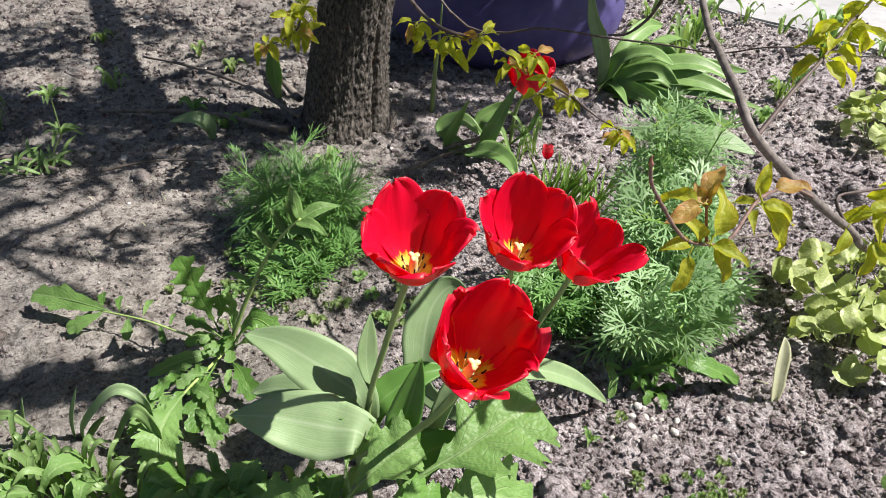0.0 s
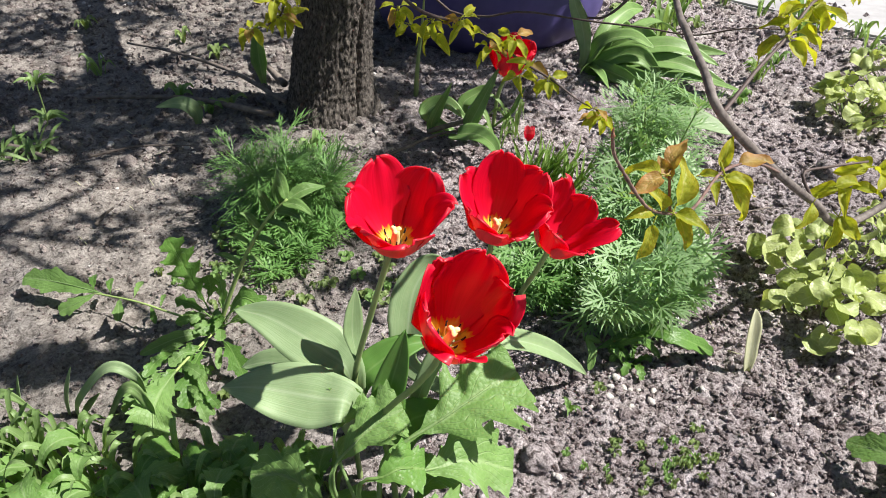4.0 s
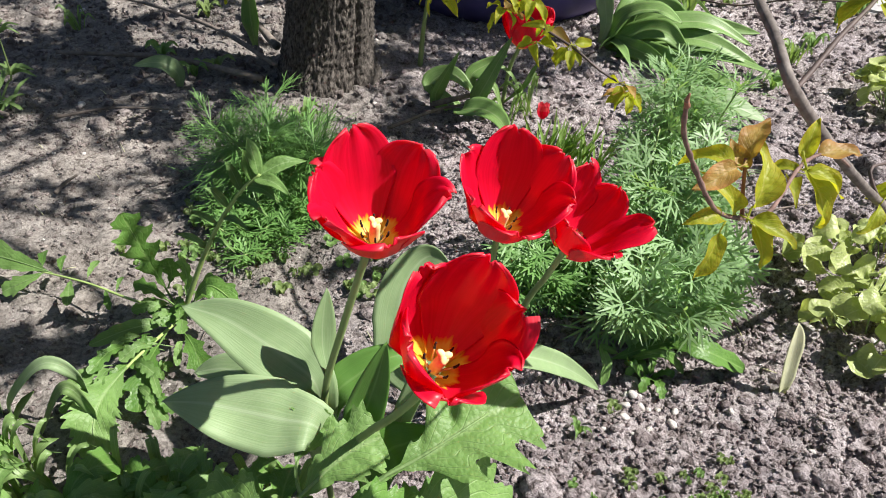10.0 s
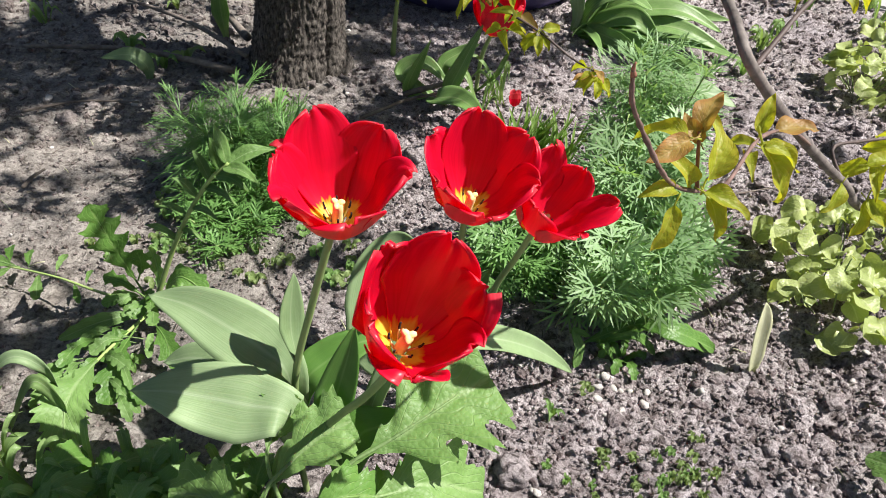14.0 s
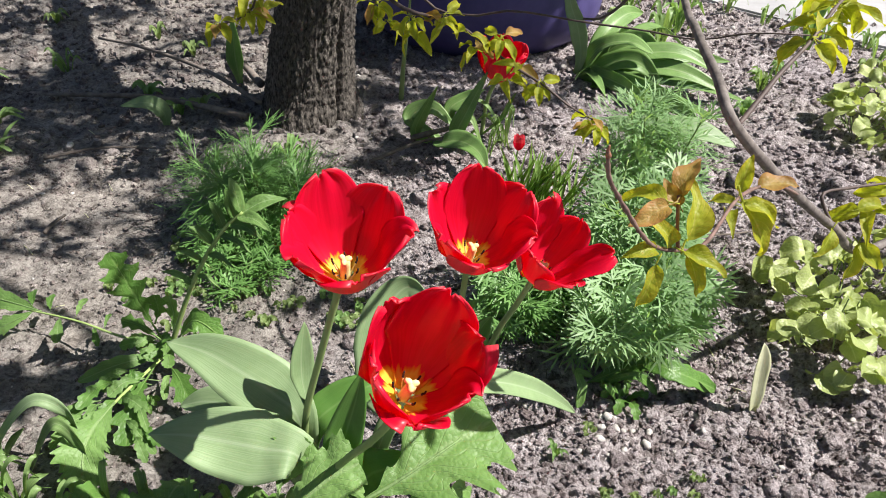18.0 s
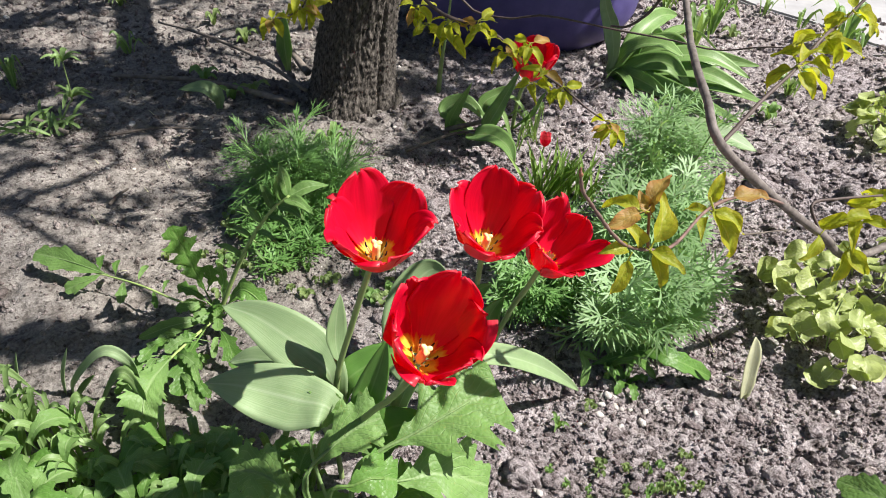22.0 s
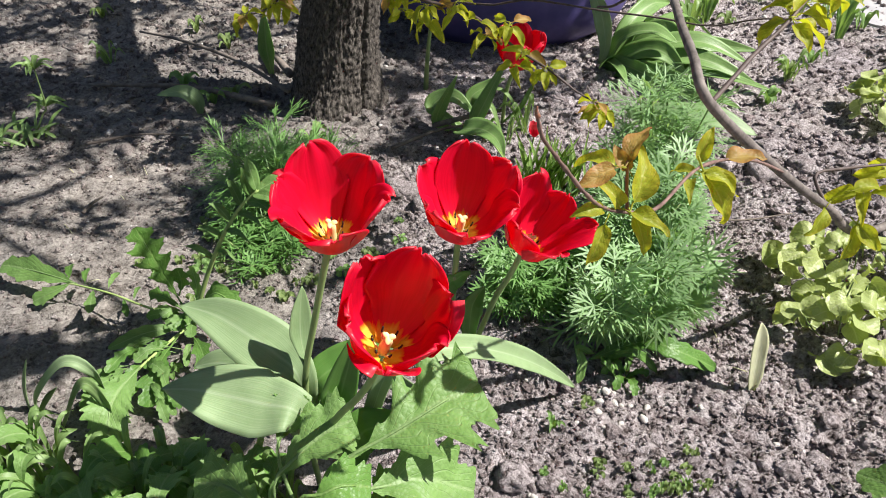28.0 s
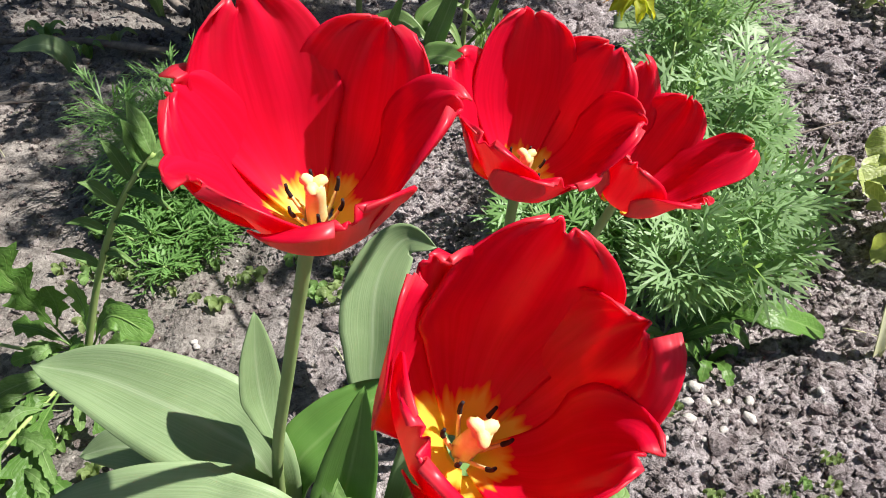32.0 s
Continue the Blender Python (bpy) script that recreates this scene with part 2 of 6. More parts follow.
def plain_mat(name, a, c, scale=60, rough=0.7, bump_h=0.001, stretch=(1, 1, 1), spec=0.3, coords="Object"):
    m, nt, b, _ = mat_new(name)
    tc = nt.nodes.new("ShaderNodeTexCoord")
    mp = nt.nodes.new("ShaderNodeMapping")
    mp.inputs["Scale"].default_value = stretch
    nt.links.new(tc.outputs[coords], mp.inputs[0])
    n1 = noise_of(nt, mp.outputs[0], scale, 5, 0.6)
    n2 = noise_of(nt, mp.outputs[0], scale * 0.13, 4)
    col = mix(nt, ramp(nt, n1, [(0.3, (0, 0, 0)), (0.7, (1, 1, 1))]), a, c)
    col = mix(nt, 1.0, col, ramp(nt, n2, [(0.3, (0.72, 0.72, 0.72)), (0.65, (1, 1, 1))]), "MULTIPLY")
    nt.links.new(col, b.inputs["Base Color"])
    b.inputs["Roughness"].default_value = rough
    b.inputs["Specular IOR Level"].default_value = spec
    bump(nt, n1, 0.6, bump_h, b)
    return m


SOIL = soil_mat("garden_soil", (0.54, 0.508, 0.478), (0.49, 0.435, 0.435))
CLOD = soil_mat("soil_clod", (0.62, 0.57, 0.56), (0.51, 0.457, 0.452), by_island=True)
PALE = plain_mat("pale_chip", (0.50, 0.46, 0.42), (0.72, 0.69, 0.66), 120, 0.8, 0.001)
BARK = plain_mat("tree_bark", (0.014, 0.012, 0.011), (0.20, 0.178, 0.158), 210, 0.95, 0.008, (1, 1, 0.45), 0.1)
TWIG = plain_mat("twig_bark", (0.055, 0.038, 0.034), (0.15, 0.11, 0.10), 90, 0.6, 0.001, (1, 1, 1), 0.35)
REDTWIG = plain_mat("young_red_twig", (0.20, 0.07, 0.05), (0.34, 0.16, 0.10), 120, 0.5, 0.0006)
SAPLING_BARK = plain_mat("grey_sapling_bark", (0.10, 0.082, 0.075), (0.27, 0.235, 0.215), 120, 0.65, 0.001, (1, 1, 1), 0.3)
SPUR_BARK = plain_mat("pinkish_spur_bark", (0.11, 0.065, 0.055), (0.27, 0.17, 0.145), 160, 0.6, 0.0006)
DRYTWIG = plain_mat("dry_twig", (0.12, 0.10, 0.085), (0.26, 0.22, 0.19), 80, 0.9, 0.001)
PATH_M = plain_mat("pale_concrete", (0.40, 0.395, 0.40), (0.47, 0.465, 0.475), 30, 0.9, 0.002)
POT_M = plain_mat("violet_paint", (0.065, 0.052, 0.17), (0.105, 0.088, 0.25), 14, 0.5, 0.002)
POT_RIM = plain_mat("worn_lavender_paint", (0.44, 0.40, 0.55), (0.74, 0.71, 0.78), 40, 0.7, 0.002)
PETAL = petal_mat()
TULIP_LEAF = leaf_mat("tulip_leaf", (0.30, 0.43, 0.215), (0.46, 0.57, 0.36), through=0.32, rough=0.48, vein_amount=0.22)
TULIP_DARK = leaf_mat("young_tulip_leaf", (0.16, 0.35, 0.075), (0.28, 0.46, 0.15), through=0.45, rough=0.38, vein_amount=0.12)
STEM_M = plain_mat("tulip_stem", (0.20, 0.30, 0.10), (0.30, 0.38, 0.15), 70, 0.5, 0.0004, (1, 1, 0.2))
WEED_STEM = plain_mat("weed_stem", (0.29, 0.42, 0.12), (0.42, 0.53, 0.20), 70, 0.5, 0.0004, (1, 1, 0.2))
IRIS = leaf_mat("broad_strap_leaf", (0.23, 0.41, 0.12), (0.45, 0.58, 0.28), through=0.40, rough=0.40, vein_amount=0.3)
LOBED = leaf_mat("lobed_leaf", (0.20, 0.36, 0.10), (0.38, 0.52, 0.24), "side", 0.38, 0.50, vein_amount=0.26)
LOBED_DARK = leaf_mat("thistle_leaf", (0.13, 0.28, 0.055), (0.28, 0.43, 0.14), "side", 0.36, 0.42, vein_amount=0.28)
APRICOT = leaf_mat("apricot_leaf", (0.47, 0.52, 0.035), (0.64, 0.64, 0.14), "side", 0.58, 0.48, tint=(0.60, 0.50, 0.04), vein_amount=0.14)
APRICOT_RED = leaf_mat("young_apricot_leaf", (0.52, 0.33, 0.10), (0.60, 0.46, 0.18), "side", 0.55, 0.48, tint=(0.58, 0.24, 0.10), vein_amount=0.14)
FEATHER = leaf_mat("feathery_leaf", (0.16, 0.34, 0.09), (0.31, 0.48, 0.20), through=0.35, rough=0.42, vein_amount=0.2)
FEATHER_PALE = leaf_mat("pale_feathery_leaf", (0.32, 0.51, 0.25), (0.50, 0.65, 0.41), through=0.46, rough=0.42, vein_amount=0.2)
SPIKE = leaf_mat("narrow_spike_leaf", (0.31, 0.49, 0.14), (0.46, 0.60, 0.27), through=0.42, rough=0.4, vein_amount=0.3)
GRASS = leaf_mat("grass_blade", (0.23, 0.37, 0.12), (0.42, 0.54, 0.28), through=0.42, rough=0.4, vein_amount=0.3)
SALAD = leaf_mat("pale_salad_leaf", (0.50, 0.58, 0.22), (0.70, 0.74, 0.44), "side", 0.38, 0.38, vein_amount=0.3)
CRESS = leaf_mat("small_weed_leaf", (0.24, 0.33, 0.12), (0.36, 0.45, 0.20), "side", 0.38, 0.42, vein_amount=0.2)
STRAW = leaf_mat("dry_straw_leaf", (0.76, 0.73, 0.52), (0.88, 0.86, 0.70), through=0.3, rough=0.6, vein_amount=0.4)
POLLEN = plain_mat("yellow_pistil", (0.78, 0.62, 0.20), (0.90, 0.80, 0.42), 200, 0.6, 0.0004)
ANTHER = plain_mat("black_anther", (0.012, 0.010, 0.014), (0.04, 0.03, 0.035), 300, 0.8, 0.0004)

# ---------------------------------------------------------------- mesh helpers
rng = np.random.default_rng(11)


def mesh_of(name, verts, faces, mat, uv=None, smooth=True):
    me = bpy.data.meshes.new(name)
    me.from_pydata(np.asarray(verts, float).tolist(), [], faces.tolist() if isinstance(faces, np.ndarray) else faces)
    if uv is not None:
        layer = me.uv_layers.new(name="UVMap")
        idx = np.empty(len(me.loops), dtype=np.int32)
        me.loops.foreach_get("vertex_index", idx)
        layer.data.foreach_set("uv", np.asarray(uv, dtype=np.float32)[idx].ravel())
    if smooth:
        me.polygons.foreach_set("use_smooth", np.ones(len(me.polygons), dtype=bool))
    me.materials.append(mat)
    me.update()
    return me


def part(name, data, parent, label=""):
    ob = new(name, data)
    ob.parent = parent
    if label:
        tagged(ob, label)
    return ob


def thing(name, at, label, category, group="", kind=""):
    ob = new(name)
    ob.empty_display_size = 0.02
    ob.matrix_world = pose(*at)
    return tagged(ob, label, category, group, kind)


def grid_faces(nv, nu, start=0):
    i = np.arange(nv - 1)[:, None] * nu + np.arange(nu - 1)[None, :] + start
    return np.stack([i, i + 1, i + nu + 1, i + nu], -1).reshape(-1, 4)


def unit(a):
    a = np.asarray(a, float)
    return a / max(np.linalg.norm(a), 1e-9)


def bezier(pts, n):
    """n points along a smooth curve through the given points."""
    p = np.asarray(pts, float)
    if len(p) == 2:
        t = np.linspace(0, 1, n)[:, None]
        return p[0] * (1 - t) + p[1] * t
    q = np.vstack([2 * p[0] - p[1], p, 2 * p[-1] - p[-2]])
    out = []
    for s in np.linspace(0, len(p) - 1, n):
        k = min(int(s), len(p) - 2)
        f = s - k
        a, b, c, d = q[k], q[k + 1], q[k + 2], q[k + 3]
        out.append(0.5 * (2 * b + (c - a) * f + (2 * a - 5 * b + 4 * c - d) * f ** 2 + (3 * b - a - 3 * c + d) * f ** 3))
    return np.array(out)


def blade(pts, width, up=(0, 0, 1), fold=0.25, wave=0.0, shape="strap", nv=22, nu=7, twist=0.0, seed=0, lobes=0, deep=0.4):
    """Vertices, faces and UV of one leaf along a curve. width: half of the widest place; up: the way its face looks;
    fold: how far its edges rise; shape: strap, oval, tulip or lobed."""
    r = np.random.default_rng(seed + 17)
    c = bezier(pts, nv)
    tan = np.gradient(c, axis=0)
    tan /= np.linalg.norm(tan, axis=1)[:, None] + 1e-9
    v = np.linspace(0, 1, nv)
    side = np.cross(tan, np.asarray(up, float))
    side /= np.linalg.norm(side, axis=1)[:, None] + 1e-9
    face = np.cross(side, tan)
    if twist:
        a = (v * twist)[:, None]
        side, face = side * np.cos(a) + face * np.sin(a), face * np.cos(a) - side * np.sin(a)
    if shape == "strap":
        w = np.minimum(1, 0.55 + 1.6 * v) * np.clip((1 - v) / 0.35, 0, 1) ** 0.7
    elif shape == "tulip":
        w = (0.30 + 0.70 * np.clip(v / 0.42, 0, 1) ** 1.3) * np.clip(1 - (np.clip(v - 0.42, 0, 1) / 0.58) ** 1.8, 0, 1) ** 0.85
    elif shape == "round":
        w = np.clip((v - 0.3) / 0.08, 0.1, 1) * np.sqrt(np.clip(1 - ((v - 0.63) / 0.37) ** 2, 0.0, 1)) + 0.04
    elif shape == "bract":
        w = np.clip(0.35 + v / 0.45, 0.35, 1) * np.clip(1 - (np.clip(v - 0.60, 0, 1) / 0.40) ** 2.6, 0.03, 1) ** 0.7
    elif shape == "oval":
        w = np.sin(np.pi * np.clip(v, 0, 1) ** 0.72) ** 0.85 * (1 - 0.25 * v) + 0.015
        w[0] = 0.06
    else:
        w = np.clip(v / 0.1, 0.12, 1) * (0.45 + 0.75 * v) * np.sqrt(np.clip(1 - (np.clip(v - 0.55, 0, 1) / 0.45) ** 2, 0, 1))
    us = np.linspace(-1, 1, nu)
    P = np.zeros((nv, nu, 3))
    ph = r.uniform(0, 6.28, 4)
    for j, u in enumerate(us):
        ww = w * width
        lead = 0
        if lobes:
            tooth = (v * lobes + (0.15 if u > 0 else 0) + ph[0] / 9) % 1.0
            saw = np.where(tooth < 0.62, tooth / 0.62, (1 - tooth) / 0.38)
            ww = ww * (1 - deep * (1 - saw) * min(1, abs(u) * 1.1))
            fine = (v * lobes * 3.7 + ph[3]) % 1.0
            ww = ww * (1 - 0.06 * (1 - fine) * (abs(u) > 0.85))
            lead = 0.25 * abs(u) * ww
        lift = fold * ww * abs(u) ** 1.4 + wave * width * abs(u) * np.sin(v * 11 + ph[1] + (2.0 if u > 0 else 0)) + wave * 0.5 * width * np.sin(v * 5 + ph[2])
        P[:, j] = c + side * (u * ww)[:, None] + face * lift[:, None] + (tan * np.asarray(lead).reshape(-1, 1) if lobes else 0)
    uv = np.stack(np.broadcast_arrays((us[None, :] + 1) / 2, v[:, None]), -1).reshape(-1, 2)
    return P.reshape(-1, 3), grid_faces(nv, nu), uv


def tube(pts, r0, r1, sides=10, n=24, knobby=0.0, seed=0):
    """A tapered round stem along a curve; closed ends."""
    r = np.random.default_rng(seed + 5)
    c = bezier(pts, n)
    tan = np.gradient(c, axis=0)
    tan /= np.linalg.norm(tan, axis=1)[:, None] + 1e-9
    a = np.cross(tan, (0.31, 0.22, 0.92) if abs(unit(c[-1] - c[0])[2]) < 0.8 else (1.0, 0.1, 0))
    a /= np.linalg.norm(a, axis=1)[:, None] + 1e-9
    b = np.cross(tan, a)
    rad = np.linspace(r0, r1, n) * (1 + knobby * r.normal(0, 1, n))
    ang = np.linspace(0, 2 * np.pi, sides, endpoint=False)
    P = c[:, None] + rad[:, None, None] * (np.cos(ang)[None, :, None] * a[:, None] + np.sin(ang)[None, :, None] * b[:, None])
    i = np.arange(n - 1)[:, None] * sides + np.arange(sides)[None, :]
    k = np.arange(n - 1)[:, None] * sides + (np.arange(sides)[None, :] + 1) % sides
    F = np.stack([i, k, k + sides, i + sides], -1).reshape(-1, 4).tolist()
    F += [list(range(sides))[::-1], list(range((n - 1) * sides, n * sides))]
    return P.reshape(-1, 3), F


def local(parent, pts):
    """World points in the frame of an unturned parent."""
    return np.asarray(pts, float) - np.array(parent.location)


def add_leaf(parent, name, pts, width, mat, label="", thick=0.0007, **kw):
    V, F, U = blade(local(parent, pts), width, **kw)
    ob = part(name, mesh_of(name, V, F, mat, U), parent, label)
    if thick:
        s = ob.modifiers.new("thickness", "SOLIDIFY")
        s.thickness, s.offset = thick, 0
    return ob


def add_stem(parent, name, pts, r0, r1, mat, label="", **kw):
    V, F = tube(local(parent, pts), r0, r1, **kw)
    return part(name, mesh_of(name, V, F, mat), parent, label)


def toothed(pts, half, up=(0, -0.5, 0.85), lobes=3, deep=0.45, teeth=3, stalk=0.18, slant=0.55, fold=0.12, wave=0.10, relief=0.10, seed=0, nv=84, nu=19, widest=0.62):
    """Vertices, faces and UV of a broad leaf in one sheet, with round lobes that lean forwards and a toothed edge.
    half: half of its widest place; stalk: the share of its length that is bare stalk; deep: how deep its bays are."""
    r = np.random.default_rng(seed + 29)
    c = bezier(pts, nv)
    tan = np.gradient(c, axis=0)
    tan /= np.linalg.norm(tan, axis=1)[:, None] + 1e-9
    side = np.cross(tan, unit(up))
    side /= np.linalg.norm(side, axis=1)[:, None] + 1e-9
    face = np.cross(side, tan)
    v = np.linspace(0, 1, nv)
    q = np.clip((v - stalk) / (1 - stalk), 0, 1)
    env = np.where(q < widest, np.sin(0.5 * np.pi * np.clip(q / widest, 0, 1)) ** 0.8, np.sqrt(np.clip(1 - ((q - widest) / (1.001 - widest)) ** 2, 0, 1)))
    env = np.maximum(env, np.where(q > 0, 0.10 * (1 - q), 0.05))
    us = np.linspace(-1, 1, nu)
    ph = r.uniform(0, 6.28, 6)
    P = np.zeros((nv, nu, 3))
    for j, u in enumerate(us):
        e = abs(u)
        step = q * lobes + (0.18 if u > 0 else 0.0) + ph[0] / 14
        bay = (0.5 + 0.5 * np.cos(2 * np.pi * step)) ** 1.4
        size = 1 - deep * bay * np.clip(1.25 - 0.5 * q, 0, 1)
        tooth = np.mod(step * teeth + ph[1], 1.0)
        saw = np.where(tooth < 0.68, tooth / 0.68, (1 - tooth) / 0.32)
        ww = half * env * size * (1 - (0.24 if teeth else 0) * (1 - saw) * e ** 2.5)
        lift = fold * ww * e ** 1.3 + relief * half * e * env * (0.5 - bay) + wave * half * env * (e * np.sin(v * 9 + ph[2] + (2.1 if u > 0 else 0)) + 0.5 * np.sin(v * 5 + ph[3]))
        lift = lift - 0.04 * half * math.exp(-(u / 0.09) ** 2) * env
        P[:, j] = c + side * (u * ww)[:, None] + face * lift[:, None] + tan * (slant * e * ww * (1 - 0.6 * q))[:, None]
    uv = np.stack(np.broadcast_arrays((us[None, :] + 1) / 2, v[:, None]), -1).reshape(-1, 2)
    return P.reshape(-1, 3), grid_faces(nv, nu), uv


def add_toothed(parent, pts, half, mat, label="", rib=0.0012, **kw):
    """One toothed leaf with its round stalk and midrib, as one part."""
    pts = local(parent, pts)
    pile = Pile()
    pile.add(*toothed(pts, half, **kw))
    if rib:
        c = bezier(pts, 30) - unit(kw.get("up", (0, -0.5, 0.85))) * rib * 0.5
        V, F = tube(c[:26:5], rib, rib * 0.5, 6, 14)
        pile.add(V, F, np.full((len(V), 2), 0.5))
    return part("leaf", pile.mesh("leaf", mat), parent, label)


class Pile:
    """Many small pieces gathered into one mesh."""

    def __init__(self):
        self.v, self.f, self.u, self.n = [], [], [], 0

    def add(self, V, F, U=None):
        self.v.append(np.asarray(V, float))
        self.f.extend((np.asarray(F) + self.n).tolist() if isinstance(F, np.ndarray) else [[i + self.n for i in f] for f in F])
        self.u.append(np.asarray(U, float) if U is not None else np.zeros((len(V), 2)))
        self.n += len(V)

    def mesh(self, name, mat, smooth=True):
        return mesh_of(name, np.vstack(self.v), self.f, mat, np.vstack(self.u), smooth)


def value_noise(x, y, scale, seed, octaves=4, gain=0.5):
    """Smooth noise from -1 to 1 on arrays."""
    out, amp, tot = 0.0, 1.0, 0.0
    for o in range(octaves):
        px, py = x * scale + seed * 3.7 + o * 11.3, y * scale - seed * 5.1 + o * 7.9
        ix, iy = np.floor(px).astype(np.int64), np.floor(py).astype(np.int64)
        fx, fy = px - ix, py - iy
        fx, fy = fx * fx * (3 - 2 * fx), fy * fy * (3 - 2 * fy)

        def h(a, b):
            k = (a * 374761393 + b * 668265263 + seed * 982451653 + o * 77777) & 0xFFFFFFFF
            k = ((k ^ (k >> 13)) * 1274126177) & 0xFFFFFFFF
            return ((k ^ (k >> 16)) & 0xFFFF) / 32767.5 - 1
        a = h(ix, iy) * (1 - fx) + h(ix + 1, iy) * fx
        b = h(ix, iy + 1) * (1 - fx) + h(ix + 1, iy + 1) * fx
        out = out + amp * (a * (1 - fy) + b * fy)
        tot += amp
        amp, scale = amp * gain, scale * 2.07
    return out / tot


def rough_at(x, y):
    """0 where the soil is crusted and smooth, 1 where it is dug."""
    low = np.clip(0.28 + (y - 1.12) * 1.6 + 0.35 * value_noise(x, y, 5.0, 19, 2), 0.18, 0.80)
    return np.clip(np.maximum(low, (x + 0.12 + 0.18 * value_noise(x, y, 3.0, 9, 2)) / 0.22), 0, 1)


def ground_z(x, y):
    x, y = np.asarray(x, float), np.asarray(y, float)
    near = np.clip(2.0 - np.hypot(x, y - 1.2) / 1.6, 0, 1)
    k = rough_at(x, y)
    z = 0.014 * value_noise(x, y, 3.1, 1, 3) + (0.25 + 0.75 * k) * 0.012 * value_noise(x, y, 15, 2, 3)
    lump = np.maximum(0, value_noise(x, y, 44, 3, 2) - 0.10)
    grain = k * np.clip(0.75 + 0.9 * value_noise(x, y, 7, 31, 2), 0.25, 1.25)
    z = z + k * 0.011 * lump + grain * 0.0062 * value_noise(x, y, 95, 4, 2) + grain * 0.0042 * value_noise(x, y, 190, 5, 2) + 0.0022 * value_noise(x, y, 60, 6, 3, 0.6)
    crust = np.abs(value_noise(x, y, 13, 12, 3, 0.6)) - 0.2
    z = z + (1 - k) * 0.016 * crust + (1 - k) * 0.0050 * np.maximum(0, value_noise(x, y, 42, 15, 3, 0.6) - 0.1)
    return z * near - 0.004

# ---------------------------------------------------------------- the ground, one sheet to the horizon


def axis(lo, hi, step, far, fine_lo, fine_hi):
    """Even steps from lo to hi, slowly growing ones over the fine stretches, then fast to the horizon."""
    def run(fine):
        out, d, p = [], step, 0.0
        while p < far:
            d *= 1.012 if p < fine else 1.28
            p += d
            out.append(p)
        return np.array(out)
    return np.concatenate([lo - run(fine_lo)[::-1], np.arange(lo, hi + step / 2, step), hi + run(fine_hi)])


gx, gy = axis(-0.80, 0.95, 0.0034, 400, 0.8, 0.6), axis(0.40, 1.40, 0.0034, 400, 0.0, 1.3)
GX, GY = np.meshgrid(gx, gy)
GV = np.stack([GX, GY, ground_z(GX, GY)], -1).reshape(-1, 3)
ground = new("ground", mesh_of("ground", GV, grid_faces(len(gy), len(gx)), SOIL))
tagged(ground, "dry grey-brown garden soil, crusted and crumbly", "soil", kind="structure")

# ---------------------------------------------------------------- pale path behind the bed


def slab(name, corners, z0, z1, mat):
    bm = bmesh.new()
    lo = [bm.verts.new((x, y, z0)) for x, y in corners]
    hi = [bm.verts.new((x, y, z1)) for x, y in corners]
    n = len(corners)
    bm.faces.new(hi)
    bm.faces.new(lo[::-1])
    for i in range(n):
        bm.faces.new((lo[i], lo[(i + 1) % n], hi[(i + 1) % n], hi[i]))
    bmesh.ops.recalc_face_normals(bm, faces=bm.faces)
    bmesh.ops.bevel(bm, geom=[e for e in bm.edges if all(v.co.z > z1 - 1e-5 for v in e.verts)], offset=0.006, segments=2, affect="EDGES")
    me = bpy.data.meshes.new(name)
    bm.to_mesh(me)
    bm.free()
    me.materials.append(mat)
    return new(name, me)


pavement = slab("pavement", [(0.30, 3.05), (0.78, 2.42), (0.90, 2.24), (1.02, 2.13), (1.14, 1.98), (1.28, 1.88), (2.2, 1.2), (9, 1.2), (9, 9), (0.3, 9)], -0.1, 0.007, PATH_M)
tagged(pavement, "pale sunlit concrete path along the flower bed", "path", kind="structure")

# ---------------------------------------------------------------- violet planter


